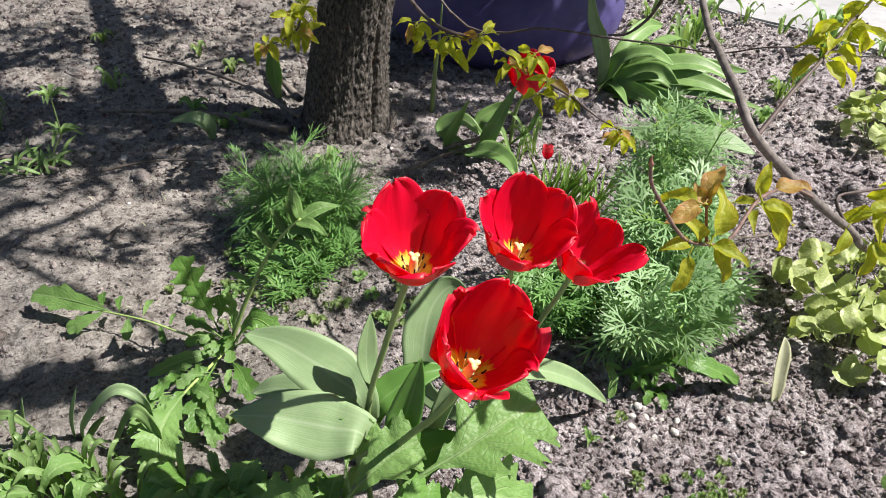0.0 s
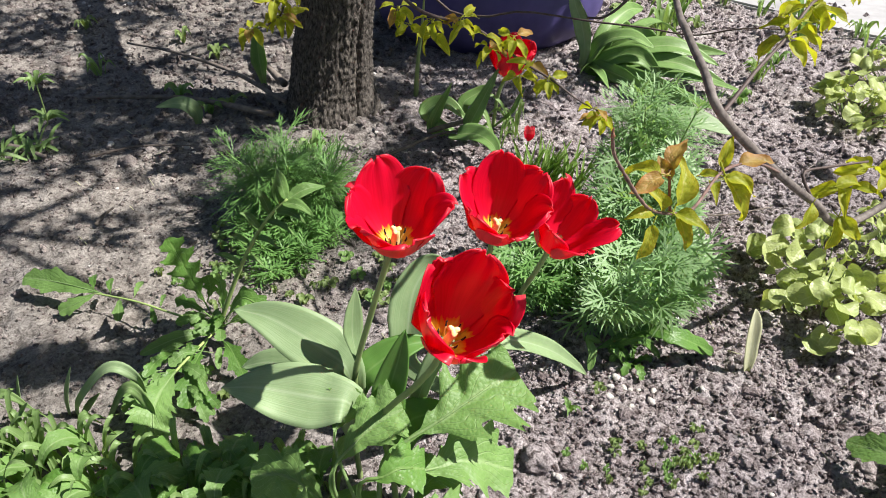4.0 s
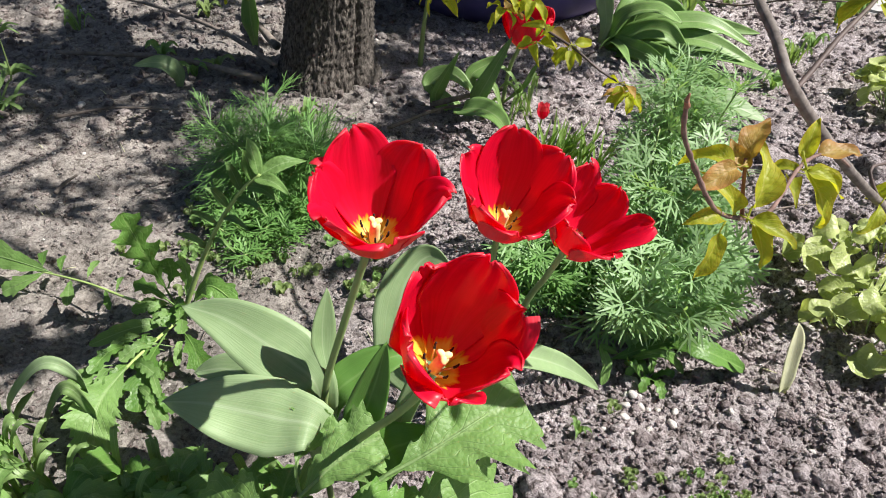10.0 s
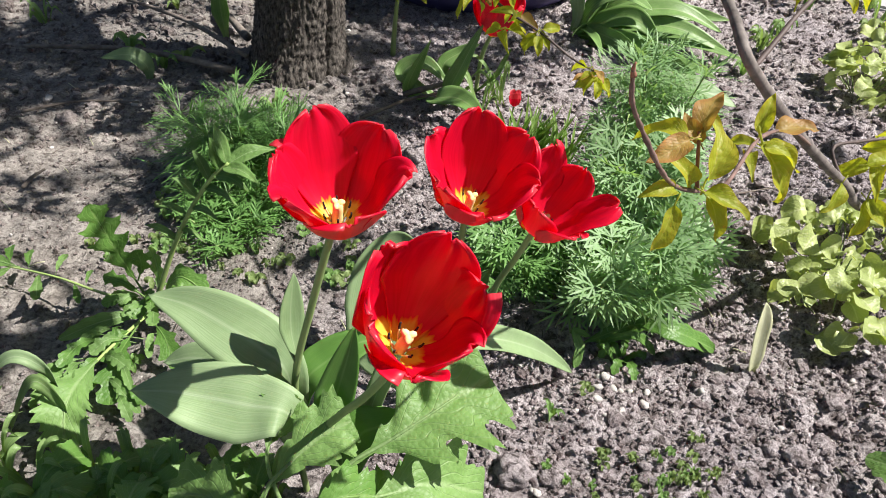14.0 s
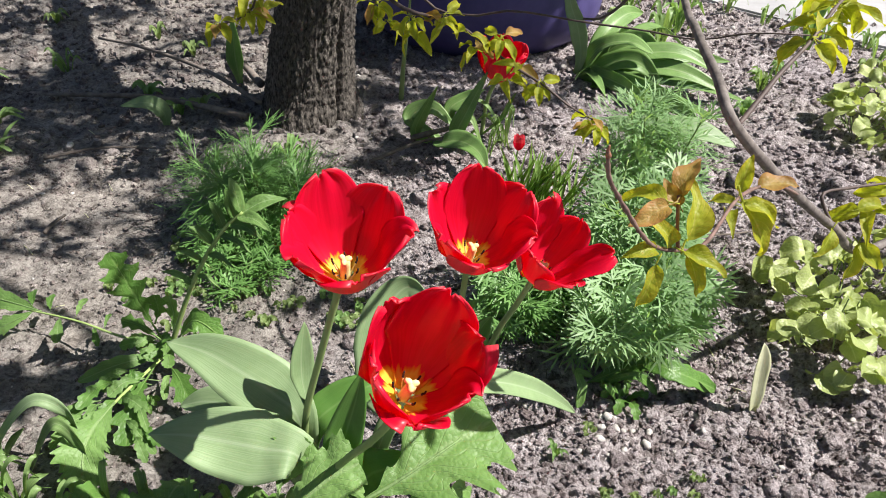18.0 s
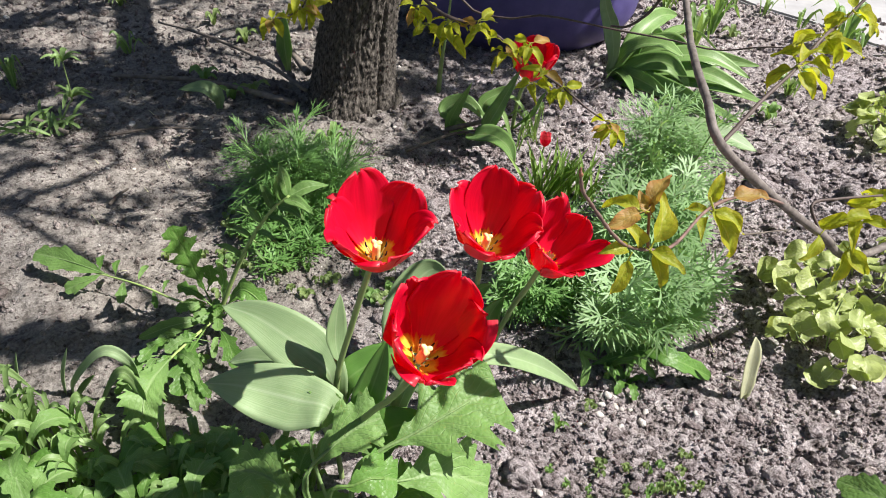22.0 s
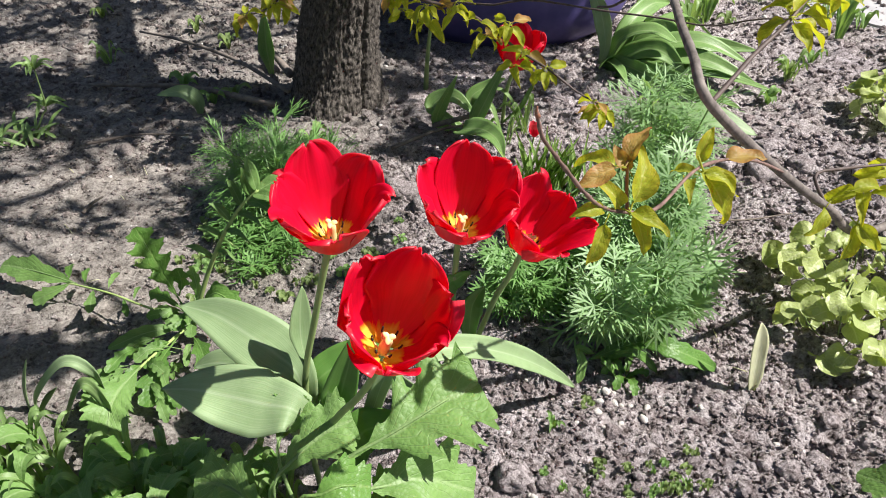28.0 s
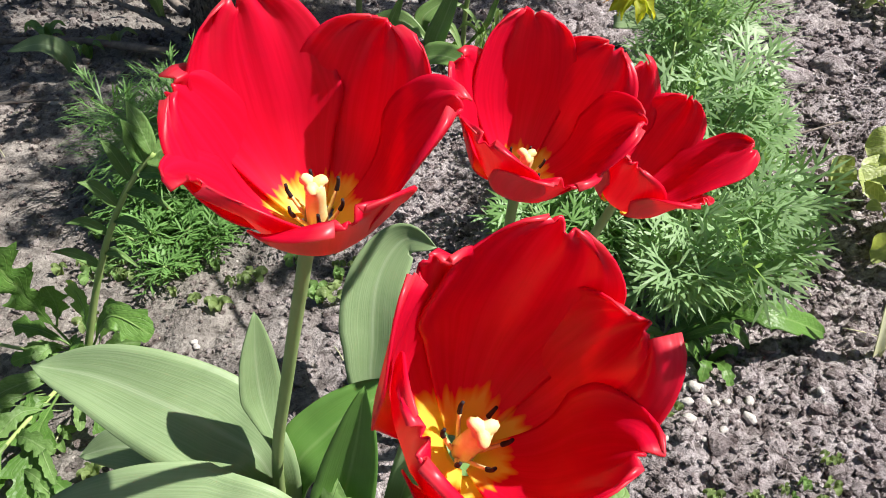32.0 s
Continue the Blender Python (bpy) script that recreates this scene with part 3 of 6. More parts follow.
def planter():
    cx, cy = 0.175, 2.03
    top = thing("planter", (cx, cy, 0), "violet painted round planter with a cut jagged rim", "planter")
    n = 96
    prof = [(0.225, -0.03), (0.262, 0.0), (0.298, 0.03), (0.318, 0.07), (0.324, 0.11), (0.320, 0.16), (0.305, 0.20), (0.285, 0.232)]
    ang = np.linspace(0, 2 * np.pi, n, endpoint=False)
    P, F = [], []
    for r, z in prof:
        w = 1 + 0.006 * np.sin(ang * 8)
        P += [(r * k * math.cos(a), r * k * math.sin(a), z) for a, k in zip(ang, w)]
    for i in range(len(prof) - 1):
        for j in range(n):
            F.append((i * n + j, i * n + (j + 1) % n, (i + 1) * n + (j + 1) % n, (i + 1) * n + j))
    body = part("bowl", mesh_of("bowl", P, F, POT_M), top)
    s = body.modifiers.new("thickness", "SOLIDIFY")
    s.thickness, s.offset = 0.012, -1
    # cut tongues folded out round the rim
    for k in range(14):
        a0 = 2 * math.pi * k / 14
        V, Fq = [], []
        for i, f in enumerate((0, 0.35, 0.7, 1.0)):
            half = 0.25 * (1 - 0.62 * f)
            r, z = 0.285 + 0.075 * f, 0.232 + 0.03 * math.sin(f * 2.6) - 0.035 * f * f
            for u in (-1, -0.33, 0.33, 1):
                V.append((r * math.cos(a0 + u * half), r * math.sin(a0 + u * half), z - 0.006 * u * u))
        ob = part("rim_tongue", mesh_of("rim_tongue", V, grid_faces(4, 4), POT_RIM), top, "worn lavender tongue of the cut rim")
        s = ob.modifiers.new("thickness", "SOLIDIFY")
        s.thickness = 0.008
    disc = [(0.278 * math.cos(a), 0.278 * math.sin(a), 0.195 + 0.01 * math.sin(5 * a)) for a in ang] + [(0, 0, 0.21)]
    part("soil_fill", mesh_of("soil_fill", disc, [(j, (j + 1) % n, n) for j in range(n)], CLOD), top, "dark soil filling the planter")
    return top


planter()

# ---------------------------------------------------------------- fruit tree


def fruit_tree():
    bx, by = -0.195, 1.44
    tree = thing("fruit_tree", (bx, by, 0), "fruit tree with rough dark grey bark standing in bare soil", "tree")
    sides, rows_n = 260, 330
    zs = np.linspace(-0.04, 1.05, rows_n)
    ang = np.linspace(0, 2 * np.pi, sides, endpoint=False)
    Z, A = np.meshgrid(zs, ang, indexing="ij")
    rad = np.interp(Z, [-0.04, 0.0, 0.05, 0.16, 0.30, 0.6, 1.05], [0.116, 0.102, 0.089, 0.077, 0.068, 0.062, 0.066])
    flare = np.exp(-np.clip(Z, 0, 1) / 0.06)
    rad = rad * (1 + 0.10 * flare * np.sin(A * 3 + 0.6) + 0.035 * np.sin(A * 2 + Z * 4))
    ridge = value_noise(A * 6.0 + 0.5 * np.sin(Z * 9) + 0.3 * np.sin(Z * 31), Z * 12.0, 1.5, 21, 3, 0.6)
    crack = np.abs(value_noise(A * 19.0 + 0.5 * np.sin(Z * 14) + 0.4 * np.sin(Z * 43), Z * 62.0, 1.3, 22, 3))
    rad = rad + 0.0035 * ridge + 0.0035 * np.clip(crack * 2.4, 0, 1) - 0.004 + 0.0042 * value_noise(A * 34, Z * 150, 1.0, 23, 2)
    groove = np.exp(-((np.mod(A - (-0.62) + np.pi, 2 * np.pi) - np.pi) / 0.09) ** 2)
    rad = rad - 0.012 * groove
    ox = np.interp(Z, [-0.04, 0, 0.16, 0.3, 1.05], [0, 0, 0.020, 0.05, 0.16])
    P = np.stack([ox + rad * np.cos(A), rad * np.sin(A) - 0.02 * Z, Z], -1).reshape(-1, 3)
    i = np.arange(rows_n - 1)[:, None] * sides + np.arange(sides)[None, :]
    k = np.arange(rows_n - 1)[:, None] * sides + (np.arange(sides)[None, :] + 1) % sides
    F = np.stack([i, k, k + sides, i + sides], -1).reshape(-1, 4)
    part("trunk", mesh_of("trunk", P, F, BARK), tree)
    for pts, r0, r1 in [
        ([(0.09, 0.0, 0.66), (0.13, 0.22, 0.88), (0.19, 0.58, 1.18), (0.25, 1.0, 1.55)], 0.050, 0.028),
        ([(0.16, -0.02, 0.98), (0.10, -0.25, 1.3), (-0.05, -0.45, 1.75)], 0.048, 0.018),
        ([(0.17, -0.02, 0.98), (0.40, -0.05, 1.35), (0.62, 0.05, 1.8)], 0.045, 0.016),
        ([(0.16, -0.02, 1.0), (0.2, 0.05, 1.5), (0.12, 0.1, 2.1)], 0.05, 0.016),
        ([(-0.02, 0.5, 1.45), (-0.35, 0.6, 1.7), (-0.6, 0.6, 2.0)], 0.02, 0.008),
        ([(0.09, -0.27, 1.33), (0.42, -0.42, 1.5), (0.75, -0.5, 1.62)], 0.02, 0.007),
        ([(0.45, -0.04, 1.45), (0.6, -0.3, 1.6), (0.7, -0.6, 1.9)], 0.016, 0.006),
        ([(0.06, 0.2, 1.22), (0.35, 0.4, 1.4), (0.7, 0.5, 1.5)], 0.018, 0.006),
        ([(0.0, -0.40, 1.62), (0.25, -0.62, 1.8), (0.55, -0.75, 1.85)], 0.014, 0.005),
        ([(0.40, -0.05, 1.35), (0.75, 0.15, 1.5), (1.10, 0.30, 1.60), (1.4, 0.30, 1.6)], 0.022, 0.008),
        ([(0.62, 0.0, 1.46), (0.85, 0.25, 1.55), (1.15, 0.45, 1.65)], 0.014, 0.005),
        ([(0.2, 0.05, 1.5), (0.45, 0.25, 1.65), (0.8, 0.5, 1.75)], 0.018, 0.006),
        # from here on: unseen boughs added to hold the sprays that shade the bed
        ([(0.42, -0.42, 1.5), (0.62, -0.60, 1.28), (0.72, -0.74, 1.08), (0.60, -0.80, 1.0), (0.38, -0.83, 0.97)], 0.007, 0.006),
        ([(0.42, -0.42, 1.5), (0.72, -0.55, 1.5), (1.02, -0.60, 1.55)], 0.014, 0.005),
        ([(0.72, -0.55, 1.5), (0.85, -0.40, 1.52), (0.72, -0.28, 1.5)], 0.010, 0.005),
        ([(0.40, -0.05, 1.35), (0.60, -0.18, 1.34), (0.78, -0.16, 1.33), (0.92, -0.18, 1.30)], 0.012, 0.005),
        ([(0.75, 0.15, 1.5), (1.10, 0.02, 1.35), (1.30, 0.02, 1.30), (1.52, 0.06, 1.30)], 0.012, 0.005),
        ([(1.10, 0.02, 1.35), (1.15, -0.15, 1.26), (1.15, -0.27, 1.20)], 0.007, 0.004),
    ]:
        V, Fq = tube(pts, r0, r1, 10, 18, 0.03)
        part("limb", mesh_of("limb", V, Fq, BARK), tree)
    # thin leafy crown, above the view, its tips placed to dapple the ground
    r = np.random.default_rng(5)
    tips = [(-0.1, 1.0, 1.95), (-0.05, -0.45, 1.75), (0.62, 0.05, 1.8), (0.12, 0.1, 2.1), (-0.6, 0.6, 2.0), (0.75, -0.5, 1.62), (0.7, -0.6, 1.9), (0.7, 0.5, 1.5), (0.55, -0.75, 1.85), (0.3, -0.35, 1.45), (0.3, 0.35, 1.4), (0.05, 0.6, 1.55), (0.4, -0.15, 1.7), (0.25, 0.2, 1.75), (0.45, 0.45, 1.8), (0.85, -0.15, 1.75), (0.6, -0.35, 1.5), (0.60, -0.15, 1.62), (0.97, 0.3, 1.6), (0.4, 0.2, 1.6), (1.15, -0.45, 1.65), (1.2, 0.45, 1.65), (0.8, 0.5, 1.75), (0.55, 0.05, 1.45), (0.3, -0.1, 1.5), (1.35, 0.25, 1.5), (1.5, 0.4, 1.6), (1.45, 0.05, 1.65), (1.6, 0.3, 1.75)]
    pile, wood = Pile(), Pile()
    for tip in tips:
        for q in range(11):
            d = unit(r.normal(0, 1, 3) + (0, 0, 0.4)) * r.uniform(0.15, 0.42)
            V, Fq = tube([np.array(tip) - d * 0.1, np.array(tip) + d * 0.5 + (0, 0, 0.03), np.array(tip) + d], 0.005, 0.0018, 5, 7)
            wood.add(V, Fq)
            for s in range(10):
                at = np.array(tip) + d * r.uniform(0.25, 1.0) + r.normal(0, 0.012, 3)
                w = unit(r.normal(0, 1, 3) + (0, 0, -0.3)) * r.uniform(0.028, 0.045)
                pile.add(*blade([at, at + w * 0.5 + (0, 0, 0.003), at + w], 0.011, unit(r.normal(0, 1, 3) + (0, 0, 1)), 0.3, 0, "oval", 6, 3))
    # unseen sprays added where their shadows darken chosen spots of soil
    shade_sprays = [(0.58, -0.815, 1.0, 0.035), (0.52, -0.825, 0.99, 0.03), (0.44, -0.835, 0.98, 0.035), (0.66, -0.80, 1.02, 0.04), (0.36, -0.845, 0.97, 0.03),
             (0.76, -0.30, 1.5, 0.14),
             (0.57, -0.21, 1.35, 0.15), (0.71, -0.16, 1.35, 0.14), (0.8, -0.16, 1.3, 0.13), (0.71, -0.25, 1.4, 0.12), (0.89, -0.18, 1.3, 0.1), (1.14, -0.27, 1.2, 0.08), (1.28, 0.07, 1.3, 0.16), (1.4, -0.01, 1.3, 0.14), (1.53, 0.06, 1.3, 0.14), (1.19, -0.01, 1.3, 0.12),
             (1.45, -0.05, 1.5, 0.3), (1.72, 0.45, 1.7, 0.3), (1.3, 0.1, 1.55, 0.3), (1.68, 0.15, 1.6, 0.3), (1.55, 0.6, 1.65, 0.3), (1.4, 0.35, 1.5, 0.3), (1.5, 0.2, 1.45, 0.28), (1.36, 0.5, 1.55, 0.28), (1.62, 0.3, 1.5, 0.28)]
    for ex, ey, ez, reach in shade_sprays:
        tip = np.array((ex, ey, ez))
        for q in range(7 if ez < 1.1 else 10):
            d = unit(r.normal(0, 1, 3) * (1, 1, 0.5)) * reach * r.uniform(0.4, 1.0)
            V, Fq = tube([tip - d * 0.1, tip + d * 0.5 + (0, 0, 0.02), tip + d], 0.004, 0.0016, 5, 7)
            wood.add(V, Fq)
            for s in range(9):
                at = tip + d * r.uniform(0.25, 1.0) + r.normal(0, 0.012, 3)
                w = unit(r.normal(0, 1, 3) + (0, 0, -0.3)) * r.uniform(0.028, 0.042)
                pile.add(*blade([at, at + w * 0.5 + (0, 0, 0.003), at + w], 0.011, unit(r.normal(0, 1, 3) + (0, 0, 1)), 0.3, 0, "oval", 6, 3))
    tagged(part("twigs", wood.mesh("twigs", TWIG), tree), kind="stuff")
    tagged(part("crown", pile.mesh("crown", APRICOT), tree, "sparse young yellow-green spring leaves, out of view, placed to shade the ground"), kind="stuff")
    return tree


TREE = fruit_tree()

# ---------------------------------------------------------------- apricot leaves on twigs


def ovate(name, mat, seed, length=0.036, half=0.0095, droop=0.4, fold=0.45):
    r = np.random.default_rng(seed)
    b = r.uniform(-0.1, 0.1)
    pts = [(0, 0, 0), (0.33 * length, b * length * 0.5, 0.03 * length), (0.7 * length, b * length, -0.12 * droop * length), (length, b * length * 0.6, -0.45 * droop * length)]
    V, F, U = blade(pts, half, (0, 0, 1), fold, 0.20, "oval", 18, 7, r.uniform(-0.4, 0.4), seed)
    stalk, SF = tube([(-0.25 * length, 0, 0.02 * length), (-0.1 * length, 0, 0), (0.02 * length, 0, 0)], 0.0007, 0.0006, 5, 4)
    pile = Pile()
    pile.add(V, F, U)
    pile.add(stalk, SF, np.full((len(stalk), 2), 0.5))
    return pile.mesh(name, mat)


LEAF_G = [ovate("leaf", APRICOT, s, 0.036, 0.0080 + 0.0010 * (s % 3), 0.35 + 0.35 * (s % 4), 0.6) for s in range(6)]
LEAF_R = [ovate("leaf", APRICOT_RED, s + 40, 0.033, 0.009, 0.3) for s in range(3)]


def put_leaf(parent, at, way, face=(0, 0, 1), size=1.0, red=False, k=0):
    """One ovate leaf: its foot, the way it points and the way its face looks."""
    x = Vector(way).normalized()
    y = Vector(face).normalized().cross(x)
    y = y.normalized() if y.length > 1e-4 else Vector((0, 1, 0))
    z = x.cross(y)
    ob = new("leaf", (LEAF_R if red else LEAF_G)[k % (3 if red else 6)])
    ob.parent = parent
    m = Matrix((x, y, z)).transposed().to_4x4()
    ob.matrix_basis = Matrix.Translation(Vector(at) - parent.location) @ m @ Matrix.Scale(size, 4)
    if red:
        tagged(ob, "young copper-orange leaf")
    return ob


def tuft(parent, at, n, seed, size=1.0, spread=1.0, down=0.3, red=0.0, bias=(0, 0, 0)):
    r = np.random.default_rng(seed)
    for i in range(n):
        a = 2 * math.pi * (i + r.uniform(0, 0.7)) / n
        w = np.array([math.cos(a) * spread, math.sin(a) * spread, r.uniform(-0.6, 0.7) - down]) + bias
        f = unit(np.array([-w[0] * 0.3, -w[1] * 0.3 - 0.35, 1.0]) + r.normal(0, 0.35, 3))
        put_leaf(parent, np.array(at) + unit(w) * 0.006, w, f, size * r.uniform(0.7, 1.1), r.random() < red, int(r.integers(0, 6)))


# low twigs of the fruit tree, in front of and beside its trunk
def tree_twig(pts, r0, r1, mat=TWIG):
    return add_stem(TREE, "twig", pts, r0, r1, mat, sides=7, n=26, knobby=0.05)


tree_twig([(-0.10, 1.38, 0.47), (-0.041, 1.15, 0.376), (-0.013, 1.08, 0.354), (0.025, 1.03, 0.344), (0.08, 1.01, 0.338), (0.114, 0.98, 0.328), (0.156, 0.96, 0.304), (0.196, 0.93, 0.29), (0.231, 0.92, 0.267), (0.263, 0.9, 0.257)], 0.0035, 0.0010)
tree_twig([(-0.12, 1.38, 0.46), (0.032, 1.3, 0.284), (0.11, 1.25, 0.269), (0.182, 1.22, 0.288), (0.288, 1.18, 0.287), (0.369, 1.14, 0.291), (0.436, 1.1, 0.294), (0.491, 1.06, 0.319), (0.557, 1.03, 0.329)], 0.0023, 0.0010, TWIG)
tree_twig([(-0.235, 1.42, 0.46), (-0.217, 1.3, 0.332), (-0.219, 1.24, 0.302), (-0.231, 1.21, 0.274), (-0.278, 1.18, 0.26)], 0.0030, 0.0012)
tree_twig([(0.344, 1.1, 0.388), (0.329, 1.12, 0.341), (0.304, 1.14, 0.308), (0.285, 1.18, 0.292)], 0.0028, 0.0018)
for at, n, s in [((-0.021, 1.08, 0.339), 7, 1), ((-0.006, 1.06, 0.321), 6, 2), ((0.029, 1.03, 0.338), 7, 3), ((0.033, 1.03, 0.316), 5, 4), ((0.072, 1.01, 0.348), 7, 5), ((0.068, 1, 0.339), 4, 15), ((0.111, 0.98, 0.316), 6, 6), ((0.102, 0.98, 0.335), 3, 16), ((0.143, 0.97, 0.336), 6, 7), ((0.167, 0.96, 0.305), 6, 17),
                 ((0.19, 0.93, 0.294), 6, 8), ((0.263, 0.9, 0.253), 7, 9), ((0.254, 0.9, 0.265), 4, 14), ((0.154, 0.96, 0.284), 5, 18)]:
    tuft(TREE, at, n, s, 0.80, 0.8, 0.55, 0.10)
for at, n, s in [((-0.218, 1.24, 0.307), 7, 10), ((-0.23, 1.21, 0.279), 7, 11), ((-0.272, 1.18, 0.265), 6, 12), ((-0.214, 1.22, 0.271), 5, 13), ((-0.234, 1.22, 0.304), 6, 19)]:
    tuft(TREE, at, n, s, 0.98, 0.8, 0.35, 0.12)

# ---------------------------------------------------------------- leaning apricot sapling at the side of the bed


def sapling():
    root = (1.22, 0.98, 0)
    sap = thing("apricot_sapling", root, "thin leaning apricot sapling with young yellow-green leaves", "sapling")
    main = [root, (1.02, 0.93, 0.13), (0.76, 0.84, 0.235), (0.56, 0.75, 0.185), (0.464, 0.69, 0.252), (0.365, 0.625, 0.336), FORK, (0.27, 0.6, 0.441), (0.265, 0.65, 0.458), (0.272, 0.74, 0.475), (0.25, 1.00, 0.66), (0.18, 1.35, 0.95)]
    add_stem(sap, "stem", main, 0.0056, 0.0028, SAPLING_BARK, sides=12, n=120, knobby=0.045)
    side = [FORK, (0.301, 0.59, 0.428), (0.32, 0.61, 0.44), (0.351, 0.64, 0.456), (0.379, 0.67, 0.476), (0.426, 0.72, 0.494), (0.56, 0.80, 0.66)]
    add_stem(sap, "twig", side, 0.0021, 0.0014, TWIG, sides=8, n=36, knobby=0.06)
    low = [(0.464, 0.69, 0.252), (0.447, 0.7, 0.282), (0.486, 0.72, 0.28), (0.541, 0.74, 0.276)]
    add_stem(sap, "twig", low, 0.0019, 0.0014, TWIG, sides=7, n=14, knobby=0.06)
    # spur that reaches towards the viewer with two whorls of leaves
    spur = [(0.393, 0.645, 0.314), (0.319, 0.56, 0.374), (0.255, 0.48, 0.412), (0.216, 0.425, 0.414), (0.194, 0.407, 0.422), (0.176, 0.395, 0.433), (0.163, 0.385, 0.449)]
    add_stem(sap, "twig", spur, 0.0013, 0.0012, SPUR_BARK, sides=8, n=44, knobby=0.12)
    tip = [(0.163, 0.385, 0.449), (0.154, 0.378, 0.463), (0.144, 0.37, 0.479), (0.137, 0.362, 0.492), (0.133, 0.356, 0.507)]
    add_stem(sap, "twig", tip, 0.0012, 0.0010, SPUR_BARK, sides=8, n=30, knobby=0.16)
    add_stem(sap, "bud", [(0.134, 0.357, 0.504), (0.133, 0.356, 0.507), (0.133, 0.355, 0.51)], 0.0013, 0.0004, REDTWIG, "brown pointed bud", sides=8, n=6)
    add_stem(sap, "twig", [(0.194, 0.407, 0.423), (0.193, 0.412, 0.432), (0.192, 0.42, 0.448)], 0.0011, 0.0009, REDTWIG, sides=7, n=10)
    # each leaf: foot, tip, the way its face looks
    for k, (foot, end, face, red) in enumerate([
        ((0.18, 0.395, 0.421), (0.172, 0.385, 0.396), (0.3, -1, 0.35), False),
        ((0.195, 0.4, 0.426), (0.215, 0.385, 0.425), (0.1, -0.6, 0.9), False),
        ((0.196, 0.4, 0.424), (0.208, 0.385, 0.41), (0.5, -0.9, 0.4), False),
        ((0.184, 0.412, 0.449), (0.159, 0.42, 0.45), (0.0, -0.6, 1), False),
        ((0.182, 0.405, 0.451), (0.159, 0.395, 0.447), (0.0, -0.5, 1), True),
        ((0.196, 0.405, 0.43), (0.206, 0.42, 0.458), (0.5, -1, 0.3), False),
        ((0.193, 0.42, 0.448), (0.207, 0.44, 0.463), (-0.7, -0.7, 0.2), True),
        ((0.194, 0.42, 0.442), (0.185, 0.425, 0.457), (0.3, -1, 0.1), True),
        ((0.177, 0.395, 0.431), (0.162, 0.385, 0.434), (0.2, -0.7, 0.8), False),
        ((0.189, 0.405, 0.426), (0.175, 0.4, 0.446), (0.2, -0.9, 0.5), False),
        ((0.255, 0.475, 0.412), (0.278, 0.465, 0.372), (0.6, -0.9, 0.3), False),
        ((0.257, 0.475, 0.409), (0.282, 0.465, 0.402), (0.1, -0.5, 1), False),
        ((0.254, 0.48, 0.415), (0.26, 0.49, 0.438), (-0.5, -0.9, 0.3), False),
        ((0.285, 0.52, 0.395), (0.317, 0.52, 0.399), (0, -0.4, 1), True),
        ((0.248, 0.47, 0.412), (0.233, 0.48, 0.412), (0, -0.5, 1), False),
        ((0.245, 0.47, 0.407), (0.244, 0.45, 0.414), (0, -0.6, 1), False),
        ((0.458, 0.68, 0.257), (0.438, 0.66, 0.234), (0.3, -0.9, 0.5), False),
        ((0.502, 0.72, 0.254), (0.537, 0.72, 0.262), (0, -0.5, 1), False),
        ((0.52, 0.72, 0.212), (0.51, 0.7, 0.17), (0.3, -0.9, 0.5), False),
        ((0.52, 0.72, 0.212), (0.549, 0.7, 0.187), (-0.3, -0.9, 0.5), False),
    ]):
        d = np.array(end) - np.array(foot)
        put_leaf(sap, foot, d, face, float(np.linalg.norm(d)) / (0.033 if red else 0.036) * 0.93, red, k)
    # along the side twig and beyond
    for at, n, s, z in [((0.352, 0.64, 0.459), 6, 21, 0.85), ((0.379, 0.67, 0.476), 6, 22, 0.9), ((0.366, 0.655, 0.466), 5, 23, 0.8), ((0.41, 0.7, 0.49), 6, 24, 0.9)]:
        tuft(sap, at, n, s, z, 0.9, 0.25, 0.08, (0.3, 0, 0))
    for at, n, s, z in [((0.519, 0.73, 0.248), 5, 31, 1.0), ((0.558, 0.75, 0.263), 6, 32, 1.1)]:
        tuft(sap, at, n, s, z, 0.9, 0.2, 0.05, (0, -0.2, 0))
    # leafy shoots higher up, out of view, added for the shade they throw
    r = np.random.default_rng(8)
    for base, end in [((0.245, 1.00, 0.66), (0.42, 0.90, 1.00)), ((0.25, 0.90, 0.60), (0.10, 0.92, 0.98)), ((0.22, 1.15, 0.78), (0.42, 1.12, 1.10)), ((0.18, 1.35, 0.95), (0.05, 1.45, 1.25)), ((0.56, 0.80, 0.66), (0.62, 0.80, 0.90))]:
        mid = (np.array(base) + end) / 2 + (0.03, 0, 0.03)
        add_stem(sap, "twig", [base, mid, end], 0.0028, 0.0012, TWIG, sides=6, n=14)
        for f in (0.35, 0.6, 0.82, 1.0):
            c = bezier([base, mid, end], 40)[int(f * 39)]
            tuft(sap, c, 5, int(r.integers(100, 999)), 1.1, 0.9, 0.2)
    return sap


FORK = (0.282, 0.571, 0.415)
sapling()

# ---------------------------------------------------------------- tulips


